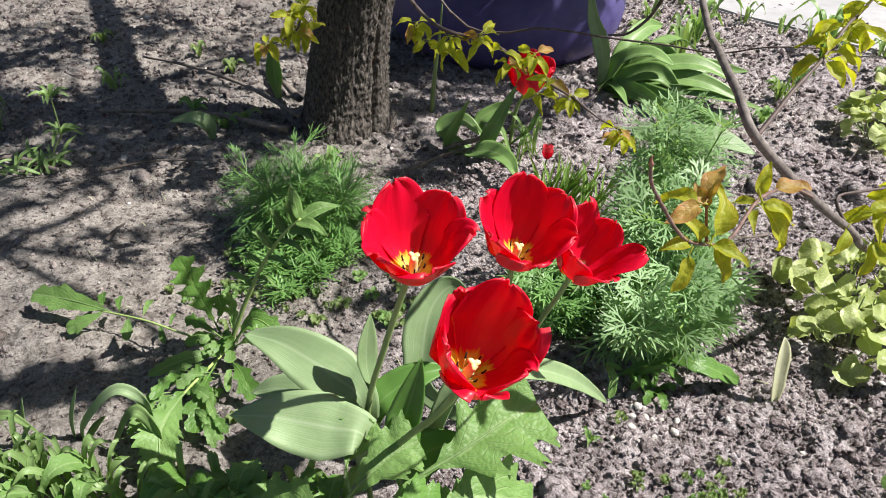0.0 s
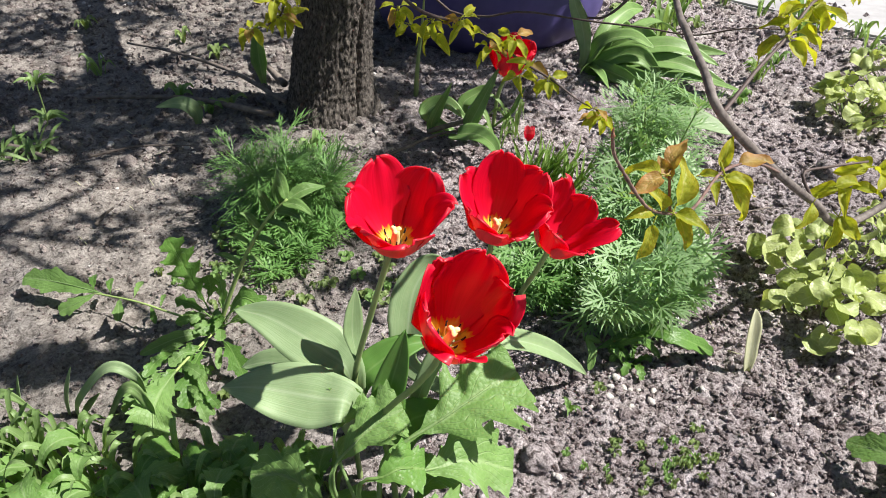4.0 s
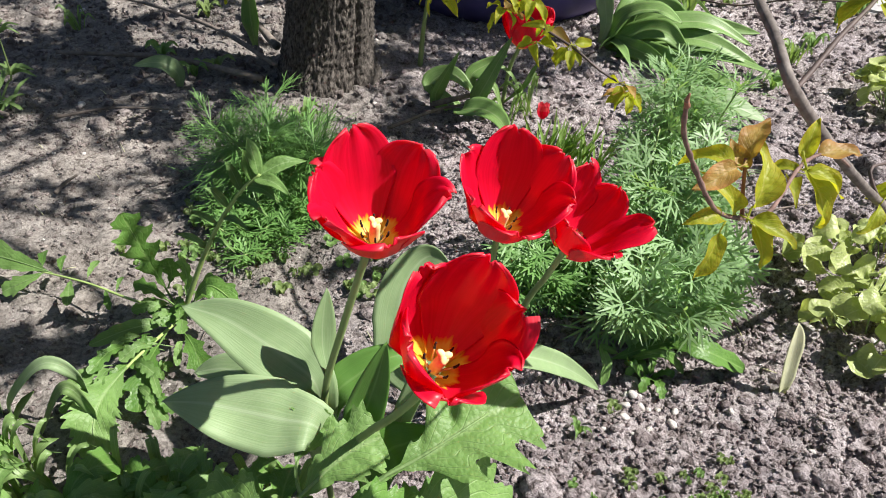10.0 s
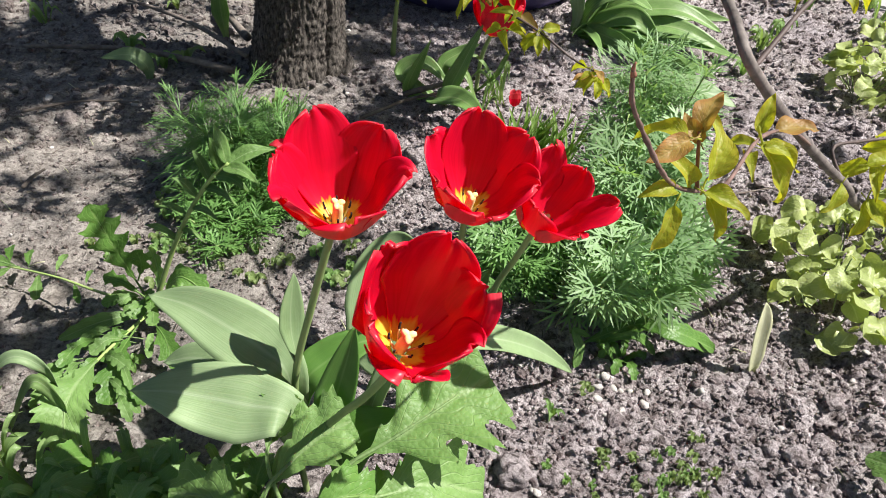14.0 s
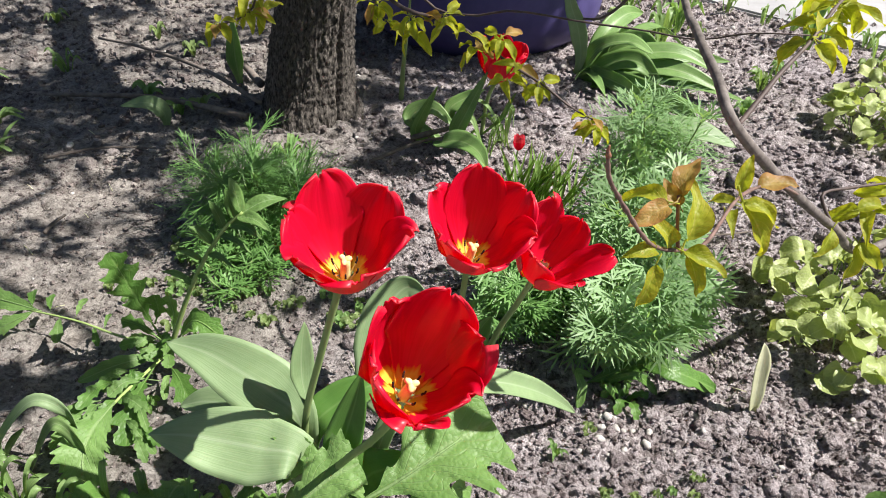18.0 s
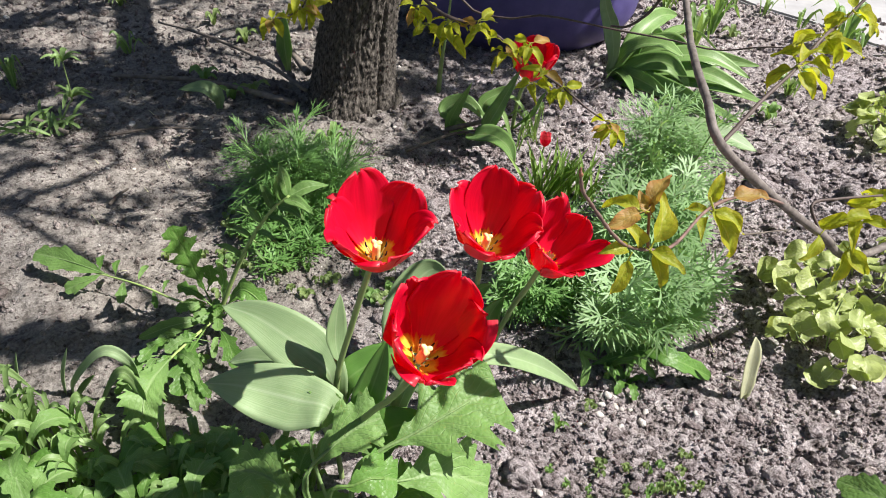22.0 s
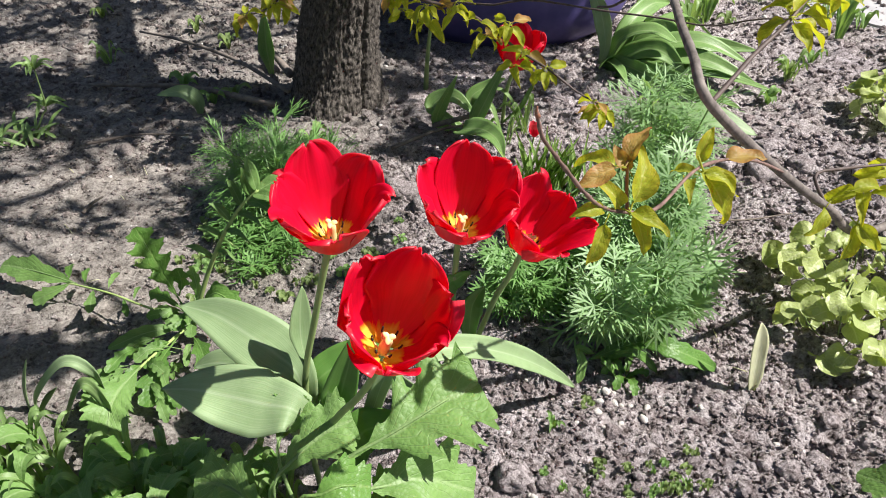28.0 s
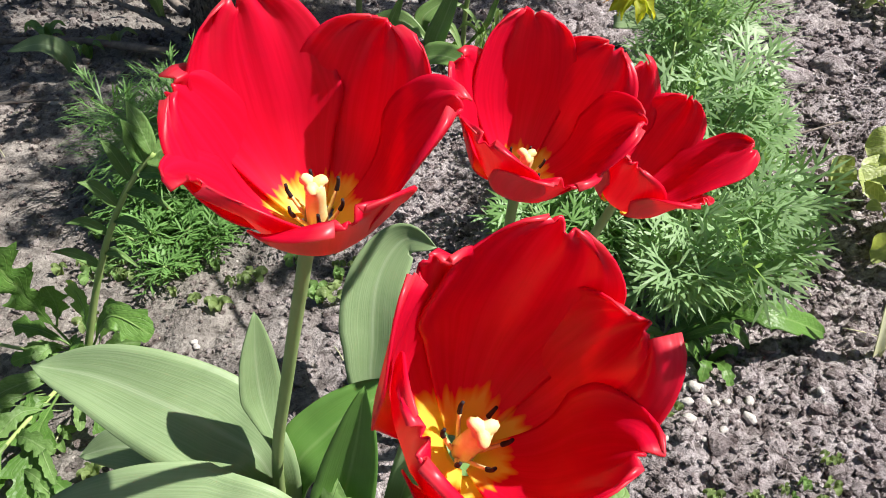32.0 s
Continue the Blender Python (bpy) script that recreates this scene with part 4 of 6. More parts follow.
def petal_mesh(R, lay, L, W, az, tip, cup, ruffle, seed, foot=24.0, mid=70.0, curl=0.10):
    """One petal: L long, W half wide, az round the flower's axis, tip: the slope of its end (90 upright, less opens);
    curl: how far its upper edges roll outwards."""
    r = np.random.default_rng(seed)
    nv, nu = 34, 25
    v = np.linspace(0, 1, nv)
    slope = np.radians(np.interp(v, [0, 0.16, 0.45, 0.8, 1], [foot, foot + 18, mid, (mid + tip) / 2, tip]))
    dr, dz = np.cos(slope) * L / (nv - 1), np.sin(slope) * L / (nv - 1)
    rr = 0.0045 + lay + np.concatenate([[0], np.cumsum((dr[1:] + dr[:-1]) / 2)])
    zz = np.concatenate([[0], np.cumsum((dz[1:] + dz[:-1]) / 2)])
    w = W * (0.20 + 0.80 * np.clip(v / 0.52, 0, 1) ** 0.85) * np.clip(1 - (np.clip(v - 0.46, 0, 1) / 0.54) ** 3.4, 0.0, 1) ** 0.5
    w[-1] = W * 0.20
    w = w * (1 + 0.022 * np.sin(v * 21 + seed * 1.7) * v)
    us = np.linspace(-1, 1, nu)
    ph = r.uniform(0, 6.28, 6)
    notch, where = r.uniform(0.0, 0.085) * (0.25 if math.sin(az) < -0.3 else 1.0), r.uniform(-0.45, 0.45)
    P = np.zeros((nv, nu, 3))
    for j, u in enumerate(us):
        # the upper edge is notched and a little crinkled
        short = notch * math.exp(-((u - where) / 0.20) ** 2) + 0.016 * math.sin(u * 9 + ph[3]) + 0.010 * math.sin(u * 17 + ph[4])
        vv = v * (1 - short * v ** 3)
        sl, rv, zv = np.interp(vv, v, slope), np.interp(vv, v, rr), np.interp(vv, v, zz)
        s = u * w
        rc = rv * 1.12 + 0.004
        a = s / rc
        lat, inw = rc * np.sin(a), rc * (1 - np.cos(a))
        wob = ruffle * (abs(u) ** 2 * np.sin(v * 6.5 + ph[0] + (1.7 if u > 0 else 0)) * v ** 1.3 + 0.40 * np.sin(u * 5 + ph[1]) * v ** 2
                        + 0.30 * np.sin(u * 11 + v * 3 + ph[5]) * v ** 3 - 0.25 * math.exp(-(u / 0.10) ** 2) * v * (1.2 - v))
        k = inw + wob - curl * W * max(0.0, abs(u) - 0.5) ** 2 * 4 * v ** 3
        rad, hgt = rv - np.sin(sl) * k, zv + np.cos(sl) * k
        rad = rad + v ** 7 * W * curl * 0.35 * (1 + 0.5 * math.sin(u * 4 + ph[2]))
        P[:, j] = np.stack([rad, lat, hgt], -1)
    ca, sa = math.cos(az), math.sin(az)
    Q = np.stack([P[..., 0] * ca - P[..., 1] * sa, P[..., 0] * sa + P[..., 1] * ca, P[..., 2]], -1).reshape(-1, 3)
    uv = np.stack(np.broadcast_arrays((us[None, :] + 1) / 2, v[:, None]), -1).reshape(-1, 2)
    return Q @ np.asarray(R, float).T, grid_faces(nv, nu), uv


def flower(plant, base, ax, petals, size=1.0, seed=0, parts=True):
    """A cup of six petals round a pistil. base: where it sits on the stem; ax: its axis."""
    z = unit(ax)
    x = unit(np.array([1.0, 0, 0]) - z * z[0])
    y = np.cross(z, x)
    R = np.stack([x, y, z], 1)
    at = local(plant, [base])[0]
    for k, (az, L, W, tip, *more) in enumerate(petals):
        foot, mid = more if more else (24.0, 70.0)
        V, F, U = petal_mesh(R, 0.0032 if k % 2 else 0.0, L * size * (0.97 if k % 2 else 0.99), W * size * 0.91, radians(az), tip, 0.030 * size, 0.0040 * size, seed * 10 + k, foot, mid, 0.03 + 0.03 * (k % 3))
        ob = part("petal", mesh_of("petal", V + at, F, PETAL, U), plant)
        s = ob.modifiers.new("thickness", "SOLIDIFY")
        s.thickness, s.offset = 0.0007, 0
    if not parts:
        return
    V, F = tube([(0, 0, 0.001), (0, 0, 0.010 * size), (0.0005, 0, 0.018 * size), (0, 0, 0.0215 * size)], 0.0042 * size, 0.0034 * size, 10, 10)
    pist = Pile()
    pist.add(V @ R.T + at, F)
    for k in range(3):
        a = k * 2.094 + 0.4
        V, F = tube([(0, 0, 0.0205 * size), (0.0030 * math.cos(a) * size, 0.0030 * math.sin(a) * size, 0.0228 * size), (0.0042 * math.cos(a) * size, 0.0042 * math.sin(a) * size, 0.0213 * size)], 0.0026 * size, 0.0018 * size, 7, 6)
        pist.add(V @ R.T + at, F)
    part("pistil", pist.mesh("pistil", POLLEN), plant, "pale yellow pistil with a three-lobed top")
    for k in range(6):
        a = radians(60 * k + 25 + seed * 13)
        d = np.array([math.cos(a), math.sin(a), 0])
        p = [d * 0.003, d * 0.007 + (0, 0, 0.007), d * 0.0095 + (0, 0, 0.0125)]
        V, F = tube(np.array(p) * size, 0.0009 * size, 0.0006 * size, 6, 7)
        fil = part("stamen", mesh_of("stamen", V @ R.T + at, F, POLLEN), plant, "yellow stamen with a black anther")
        p = [d * 0.0095 + (0, 0, 0.012), d * 0.0106 + (0, 0, 0.0150), d * 0.0108 + (0, 0, 0.0180)]
        V, F = tube(np.array(p) * size, 0.0009 * size, 0.0006 * size, 7, 8)
        part("anther", mesh_of("anther", V @ R.T + at, F, ANTHER), fil)


GROUP = "red tulips in one clump"
# tall tulip beside the large grey-green leaves
tul = thing("tulip", (-0.042, 0.505, 0), "open red tulip with broad grey-green leaves and an upright stem", "tulip", GROUP)
flower(tul, (0.008, 0.464, 0.351), (0.05, -0.24, 1.0), [(118, 0.086, 0.031, 80), (52, 0.077, 0.032, 68), (-8, 0.079, 0.029, 52), (-72, 0.068, 0.032, 54), (-132, 0.073, 0.032, 60), (168, 0.072, 0.030, 80)], 0.86, 1)
add_stem(tul, "stem", [(-0.042, 0.505, -0.01), (-0.044, 0.500, 0.08), (-0.036, 0.49, 0.179), (-0.017, 0.480, 0.262), (0.008, 0.464, 0.360)], 0.0032, 0.0026, STEM_M, sides=12, n=34)
add_leaf(tul, "leaf", [(-0.043, 0.500, 0.090), (-0.043, 0.495, 0.175), (-0.064, 0.505, 0.194), (-0.093, 0.515, 0.21), (-0.122, 0.525, 0.22), (-0.156, 0.536, 0.22)], 0.0275, TULIP_LEAF, "broad grey-green leaf", up=(0.12, -0.62, 0.77), fold=0.16, wave=0.09, shape="tulip", nv=34, nu=11, seed=1)
add_leaf(tul, "leaf", [(-0.043, 0.498, 0.070), (-0.038, 0.465, 0.164), (-0.068, 0.465, 0.174), (-0.101, 0.468, 0.179), (-0.128, 0.47, 0.182), (-0.159, 0.473, 0.178)], 0.030, TULIP_LEAF, "broad grey-green leaf", up=(0.10, -0.62, 0.78), fold=0.10, wave=0.14, shape="tulip", nv=34, nu=11, seed=2)
add_leaf(tul, "leaf", [(-0.043, 0.502, 0.06), (-0.068, 0.51, 0.144), (-0.103, 0.525, 0.15), (-0.133, 0.535, 0.148), (-0.162, 0.54, 0.136)], 0.020, TULIP_LEAF, "broad grey-green leaf", up=(0.0, -0.6, 0.8), fold=0.15, wave=0.05, shape="tulip", nv=28, nu=9, seed=3)
add_leaf(tul, "leaf", [(-0.032, 0.488, 0.199), (-0.037, 0.498, 0.221), (-0.036, 0.503, 0.247), (-0.032, 0.507, 0.273)], 0.0110, TULIP_LEAF, "narrow grey-green stem leaf", up=(0.60, -0.65, 0.45), fold=0.25, wave=0.03, shape="tulip", nv=26, nu=9, seed=4)
add_leaf(tul, "leaf", [(-0.042, 0.502, 0.08), (-0.033, 0.5, 0.156), (-0.013, 0.51, 0.177), (0.011, 0.52, 0.188), (0.04, 0.53, 0.188)], 0.017, TULIP_DARK, "green inner leaf", up=(-0.2, -0.65, 0.72), fold=0.35, wave=0.03, shape="tulip", nv=28, nu=9, seed=5)

# nearest tulip, on a bowed stem
tul = thing("tulip", (0.000, 0.470, 0), "wide open red tulip on a bowed stem", "tulip", GROUP)
flower(tul, (0.048, 0.409, 0.300), (0.28, -0.36, 1.0), [(78, 0.093, 0.033, 92, 24, 76), (22, 0.083, 0.029, 98, 24, 78), (-36, 0.072, 0.028, 84, 24, 76), (-98, 0.064, 0.031, 68, 24, 72), (-154, 0.078, 0.031, 84, 24, 76), (140, 0.090, 0.031, 92, 24, 78)], 0.97, 2)
add_stem(tul, "stem", [(0.000, 0.470, -0.01), (-0.004, 0.470, 0.08), (-0.009, 0.458, 0.152), (0.003, 0.447, 0.187), (0.022, 0.433, 0.224), (0.039, 0.418, 0.266), (0.049, 0.408, 0.305)], 0.0033, 0.0027, STEM_M, sides=12, n=40)
add_leaf(tul, "leaf", [(-0.002, 0.466, 0.07), (-0.008, 0.468, 0.154), (-0.001, 0.474, 0.183), (0.007, 0.48, 0.213), (0.013, 0.486, 0.242)], 0.0155, TULIP_DARK, "upright pointed green leaf", up=(-0.25, -0.95, 0.25), fold=0.30, wave=0.02, shape="tulip", nv=28, nu=9, seed=6)
add_leaf(tul, "leaf", [(0.000, 0.472, 0.06), (0.04, 0.49, 0.2), (0.081, 0.51, 0.204), (0.123, 0.54, 0.177), (0.167, 0.58, 0.124), (0.207, 0.625, 0.057), (0.235, 0.655, 0.007)], 0.0115, TULIP_LEAF, "long arching grey-green leaf", up=(-0.15, -0.55, 0.8), fold=0.4, wave=0.03, shape="strap", nv=40, nu=9, seed=7)
add_leaf(tul, "leaf", [(0.000, 0.468, 0.04), (0.013, 0.46, 0.138), (0.031, 0.465, 0.152), (0.057, 0.475, 0.153)], 0.020, TULIP_DARK, "green lower leaf", up=(-0.1, -0.5, 0.85), fold=0.2, wave=0.04, shape="tulip", nv=28, nu=9, seed=8)

# two tulips behind
tul = thing("tulip", (0.085, 0.595, 0), "open red tulip on a straight stem behind the others", "tulip", GROUP)
flower(tul, (0.094, 0.569, 0.288), (0.14, -0.30, 1.0), [(95, 0.092, 0.033, 82), (38, 0.086, 0.033, 74), (-20, 0.080, 0.032, 62), (-85, 0.066, 0.033, 54), (-142, 0.073, 0.033, 64), (155, 0.082, 0.032, 76)], 0.92, 3)
add_stem(tul, "stem", [(0.085, 0.595, -0.01), (0.084, 0.594, 0.10), (0.089, 0.586, 0.19), (0.094, 0.569, 0.293)], 0.0032, 0.0027, STEM_M, sides=12, n=26)
add_leaf(tul, "leaf", [(0.080, 0.60, 0.02), (0.009, 0.64, 0.039), (0.006, 0.67, 0.076), (0.014, 0.7, 0.113), (0.036, 0.715, 0.138), (0.061, 0.705, 0.136)], 0.026, TULIP_LEAF, "broad pale leaf bent over at its tip", up=(-0.2, -0.9, 0.3), fold=0.25, wave=0.05, shape="tulip", nv=34, nu=11, seed=9)
add_leaf(tul, "leaf", [(0.086, 0.594, 0.10), (0.084, 0.58, 0.21), (0.094, 0.578, 0.23), (0.106, 0.576, 0.241)], 0.009, TULIP_DARK, "small green stem leaf", up=(0.2, -0.9, 0.3), fold=0.4, shape="tulip", seed=10)

tul = thing("tulip", (0.100, 0.605, 0), "red tulip with loosely folded petals on a slanting stem", "tulip", GROUP)
flower(tul, (0.153, 0.584, 0.261), (0.34, -0.26, 1.0), [(112, 0.092, 0.029, 90), (55, 0.078, 0.027, 84), (-6, 0.086, 0.024, 50), (-70, 0.066, 0.028, 54), (-138, 0.066, 0.029, 74), (168, 0.076, 0.028, 86)], 0.84, 4)
add_stem(tul, "stem", [(0.100, 0.605, -0.01), (0.104, 0.604, 0.08), (0.128, 0.6, 0.18), (0.142, 0.593, 0.222), (0.154, 0.583, 0.266)], 0.0031, 0.0026, STEM_M, sides=12, n=28)
add_leaf(tul, "leaf", [(0.104, 0.602, 0.07), (0.107, 0.59, 0.171), (0.111, 0.588, 0.196), (0.12, 0.586, 0.215)], 0.011, TULIP_DARK, "small green stem leaf", up=(0.0, -0.9, 0.4), fold=0.4, shape="tulip", seed=11)

# tulip by the planter
tul = thing("tulip", (0.155, 1.36, 0), "red tulip with long green leaves half hidden by twigs", "tulip")
flower(tul, (0.172, 1.3, 0.138), (0.10, -0.10, 1.0), [(90, 0.070, 0.024, 90), (30, 0.068, 0.024, 86), (-30, 0.066, 0.024, 84), (-90, 0.064, 0.024, 86), (-150, 0.066, 0.024, 86), (150, 0.068, 0.024, 88)], 1.2, 5)
add_stem(tul, "stem", [(0.155, 1.36, -0.01), (0.160, 1.34, 0.08), (0.172, 1.3, 0.143)], 0.0042, 0.0034, STEM_M, sides=10, n=18)
for i, (pts, w, up) in enumerate([
    ([(0.06, 1.33, -0.005), (0.028, 1.31, 0.025), (0.04, 1.3, 0.07), (0.067, 1.29, 0.129)], 0.014, (0.5, -0.8, 0.3)),
    ([(0.13, 1.31, -0.005), (0.105, 1.29, 0.033), (0.123, 1.28, 0.09), (0.155, 1.28, 0.166)], 0.017, (-0.5, -0.8, 0.3)),
    ([(0.10, 1.31, -0.005), (0.075, 1.27, 0.026), (0.111, 1.24, 0.047), (0.141, 1.2, 0.049), (0.156, 1.165, 0.03)], 0.021, (-0.2, -0.4, 0.9)),
    ([(0.08, 1.34, -0.005), (0.019, 1.34, 0.038), (0.056, 1.345, 0.061), (0.102, 1.33, 0.031)], 0.019, (0.0, -0.6, 0.8)),
    ([(0.12, 1.36, -0.005), (0.091, 1.36, 0.048), (0.124, 1.37, 0.074), (0.157, 1.37, 0.091)], 0.014, (0.0, -0.8, 0.5)),
    ([(0.15, 1.36, -0.005), (0.187, 1.33, 0.049), (0.201, 1.33, 0.08), (0.212, 1.33, 0.104)], 0.005, (0.0, -0.8, 0.5)),
]):
    add_leaf(tul, "leaf", pts, w, IRIS, up=up, fold=0.3, wave=0.05, shape="tulip", nv=28, nu=9, seed=20 + i)

# ---------------------------------------------------------------- clump of broad strap leaves by the planter
clump = thing("strap_leaf_clump", (0.40, 1.66, 0), "clump of broad bright green strap leaves by the planter", "plant")
r = np.random.default_rng(3)
for i, (dx, dy, h, w) in enumerate([(0.32, -0.10, 0.10, 0.024), (0.30, 0.02, 0.15, 0.026), (0.34, -0.2, 0.05, 0.022), (0.22, -0.14, 0.12, 0.026), (0.30, 0.12, 0.16, 0.022), (0.26, -0.26, 0.04, 0.024), (0.14, -0.05, 0.19, 0.026),
                                     (0.18, 0.12, 0.20, 0.024), (0.20, -0.22, 0.07, 0.024), (0.36, 0.06, 0.10, 0.022), (0.12, -0.20, 0.06, 0.02), (0.10, 0.1, 0.17, 0.02), (0.25, -0.02, 0.17, 0.024), (0.05, -0.14, 0.06, 0.016), (-0.06, -0.08, 0.05, 0.014)]):
    b = np.array([0.40 + r.uniform(-0.02, 0.02), 1.66 + r.uniform(-0.03, 0.03), 0])
    h, w = h * 0.50, w * 0.92
    dx, dy = dx * r.uniform(0.65, 1.05), dy + r.uniform(-0.07, 0.07)
    e = b + (dx * 1.05, dy, max(0.01, h * r.uniform(0.2, 1.1)))
    m1, m2 = b + (dx * 0.28, dy * 0.25, h * 0.8), b + (dx * 0.66, dy * 0.65, h * 1.1)
    add_leaf(clump, "leaf", [b, m1, m2, e], w, IRIS, up=(-0.25, -0.45, 0.85), fold=0.30, wave=0.05, shape="strap", nv=28, nu=9, twist=r.uniform(-1.3, 1.3), seed=30 + i)
add_leaf(clump, "leaf", [(0.385, 1.67, 0), (0.392, 1.67, 0.049), (0.377, 1.68, 0.113), (0.356, 1.69, 0.162), (0.339, 1.7, 0.247)], 0.019, TULIP_LEAF, "tall upright grey-green leaf", up=(-0.2, -1, 0.1), fold=0.3, wave=0.03, shape="tulip", nv=28, nu=9, seed=60)
lone = thing("fallen_leaf", (0.52, 1.30, 0), "broad pale strap leaf lying on the soil", "leaf")
add_leaf(lone, "blade", [(0.40, 1.36, 0.03), (0.48, 1.33, 0.045), (0.56, 1.315, 0.045), (0.635, 1.30, 0.02)], 0.026, TULIP_LEAF, up=(0, -0.45, 0.9), fold=0.2, wave=0.03, shape="strap", nv=24, nu=9, seed=61)
lone = thing("young_strap_plant", (-0.47, 1.36, 0), "single bent grey-green leaf sprouting from shaded soil", "plant")
add_leaf(lone, "leaf", [(-0.455, 1.355, 0), (-0.452, 1.345, 0.035), (-0.475, 1.335, 0.058), (-0.525, 1.33, 0.052)], 0.017, TULIP_LEAF, up=(0.2, -0.6, 0.75), fold=0.3, shape="tulip", nv=24, nu=9, seed=62)
up_leaf = thing("young_strap_plant", (-0.36, 1.56, 0), "single upright green leaf behind the trunk", "plant")
add_leaf(up_leaf, "leaf", [(-0.36, 1.56, 0), (-0.362, 1.555, 0.07), (-0.355, 1.55, 0.15)], 0.018, IRIS, up=(0, -1, 0.2), fold=0.3, shape="tulip", nv=20, nu=7, seed=63)
shoot = thing("green_shoot", (-0.01, 1.52, 0), "thin upright green shoot beside the trunk", "shoot")
add_stem(shoot, "stem", [(-0.01, 1.52, -0.01), (-0.004, 1.51, 0.08), (0.006, 1.50, 0.17), (0.012, 1.50, 0.25)], 0.006, 0.0015, STEM_M, sides=8, n=16)

# ---------------------------------------------------------------- feathery plants


def frond(pile, base, way, length, r, needles=9, width=0.0011, spread=0.9):
    """A finely cut leaf: a stalk with forked needles on both sides."""
    way = unit(way)
    sid = unit(np.cross(way, (0.1, 0.2, 1.0)))
    nor = unit(np.cross(sid, way))
    end = np.asarray(base) + way * length + nor * (-0.22 * length)
    mid = np.asarray(base) + way * length * 0.5 + nor * 0.05 * length
    curve = bezier([base, mid, end], 14)
    pile.add(*blade(curve[::4], width * 0.7, nor, 0, 0, "strap", 4, 2))
    for i in range(needles):
        f = (i + 1) / (needles + 0.5)
        p = curve[int(f * 13)]
        s = (-1 if i % 2 else 1)
        d = unit(way * r.uniform(0.55, 1.0) + sid * s * spread * r.uniform(0.4, 0.9) + nor * r.uniform(-0.35, 0.35))
        ln = length * (0.75 - 0.42 * f) * r.uniform(0.7, 1.15)
        q = p + d * ln
        pile.add(*blade([p, (p + q) / 2 + nor * 0.06 * ln, q], width, nor, 0.1, 0, "strap", 4, 2))
        if r.random() < 0.6:
            d2 = unit(d + sid * s * 0.75)
            p2 = p + d * ln * 0.4
            q2 = p2 + d2 * ln * 0.5
            pile.add(*blade([p2, (p2 + q2) / 2, q2], width * 0.9, nor, 0.1, 0, "strap", 3, 2))


def fan(pile, base, way, face, size, r, width=0.0010):
    """A palmate leaf cut to narrow strips: rays from one point, each forked into three tips."""
    way = unit(way)
    sid = unit(np.cross(way, face))
    nor = unit(np.cross(sid, way))
    hub = np.asarray(base, float) + way * size * 0.35
    pile.add(*blade([base, (np.asarray(base) + hub) / 2, hub], width * 0.8, nor, 0, 0, "strap", 3, 2))
    for k in range(5):
        a = (k - 2) * r.uniform(0.50, 0.66)
        d = unit(way * math.cos(a) + sid * math.sin(a) + nor * r.uniform(-0.18, 0.22))
        ln = size * (0.72 - 0.07 * abs(k - 2)) * r.uniform(0.85, 1.15)
        end = hub + d * ln - nor * 0.12 * ln
        pile.add(*blade([hub, hub + d * ln * 0.5, end], width * 1.1, nor, 0.2, 0, "strap", 4, 2))
        for s in (-1, 1):
            f = r.uniform(0.34, 0.52)
            p = hub + d * ln * f
            e = unit(d + s * 0.62 * unit(np.cross(d, nor)) + nor * r.uniform(-0.15, 0.2))
            q = p + e * ln * r.uniform(0.38, 0.55)
            pile.add(*blade([p, (p + q) / 2, q], width, nor, 0.2, 0, "strap", 4, 2))


def feathery(name, at, stems, mat, label, seed, per=26, size=0.045, width=0.0011, needles=9, spread=0.9, fans=False):
    """stems: (foot dx, dy, tip dx, dy, height)."""
    r = np.random.default_rng(seed)
    plant = thing(name, at, label, "plant")
    for fx, fy, tx, ty, h in stems:
        pts = [(fx, fy, -0.005), (fx * 0.6 + tx * 0.4, fy * 0.6 + ty * 0.4, h * 0.6), (tx, ty, h)]
        V, F = tube(pts, 0.0022, 0.0010, 6, 10)
        part("stem", mesh_of("stem", V, F, STEM_M), plant)
        pile = Pile()
        c = bezier(pts, 40)
        for i in range(per):
            f = 0.18 + 0.82 * (i + r.uniform(0, 1)) / per
            p = c[min(39, int(f * 39))]
            a = i * 2.4 + r.uniform(-0.4, 0.4)
            lift = r.uniform(-0.25, 0.45) + 0.7 * max(0, f - 0.75) * 2.5
            if fans:
                out = np.array((math.cos(a) + 1.2 * tx / 0.1 * f, math.sin(a) + 0.8 * ty / 0.1 * f - 0.25, lift * 0.8))
                fan(pile, p, out, (r.uniform(-0.5, 0.5), -0.75 + r.uniform(-0.4, 0.4), 0.9), size * r.uniform(0.75, 1.2) * (1.1 - 0.2 * f), r, width)
                continue
            frond(pile, p, (math.cos(a), math.sin(a), lift), size * r.uniform(0.75, 1.25) * (1.15 - 0.35 * f), r, needles, width, spread)
        tagged(part("foliage", pile.mesh("foliage", mat), plant), kind="stuff")
    return plant


r = np.random.default_rng(14)
stems = []
for i in range(20):
    tx, ty = r.uniform(-0.10, 0.11), r.uniform(-0.11, 0.13)
    stems.append((tx * 0.35, ty * 0.35, tx, ty, 0.09 + 0.06 * r.random() + (0.05 if tx > 0.02 else -0.02) * (ty > 0)))
feathery("feathery_bush", (0.275, 0.80, 0), stems, FEATHER_PALE, "dense bush of finely cut feathery green leaves", 15, 24, 0.060, 0.0013, fans=True)
stems = []
for i in range(8):
    tx, ty = r.uniform(-0.06, 0.05), r.uniform(-0.06, 0.05)
    stems.append((tx * 0.4, ty * 0.4, tx, ty, 0.18 + 0.06 * r.random()))
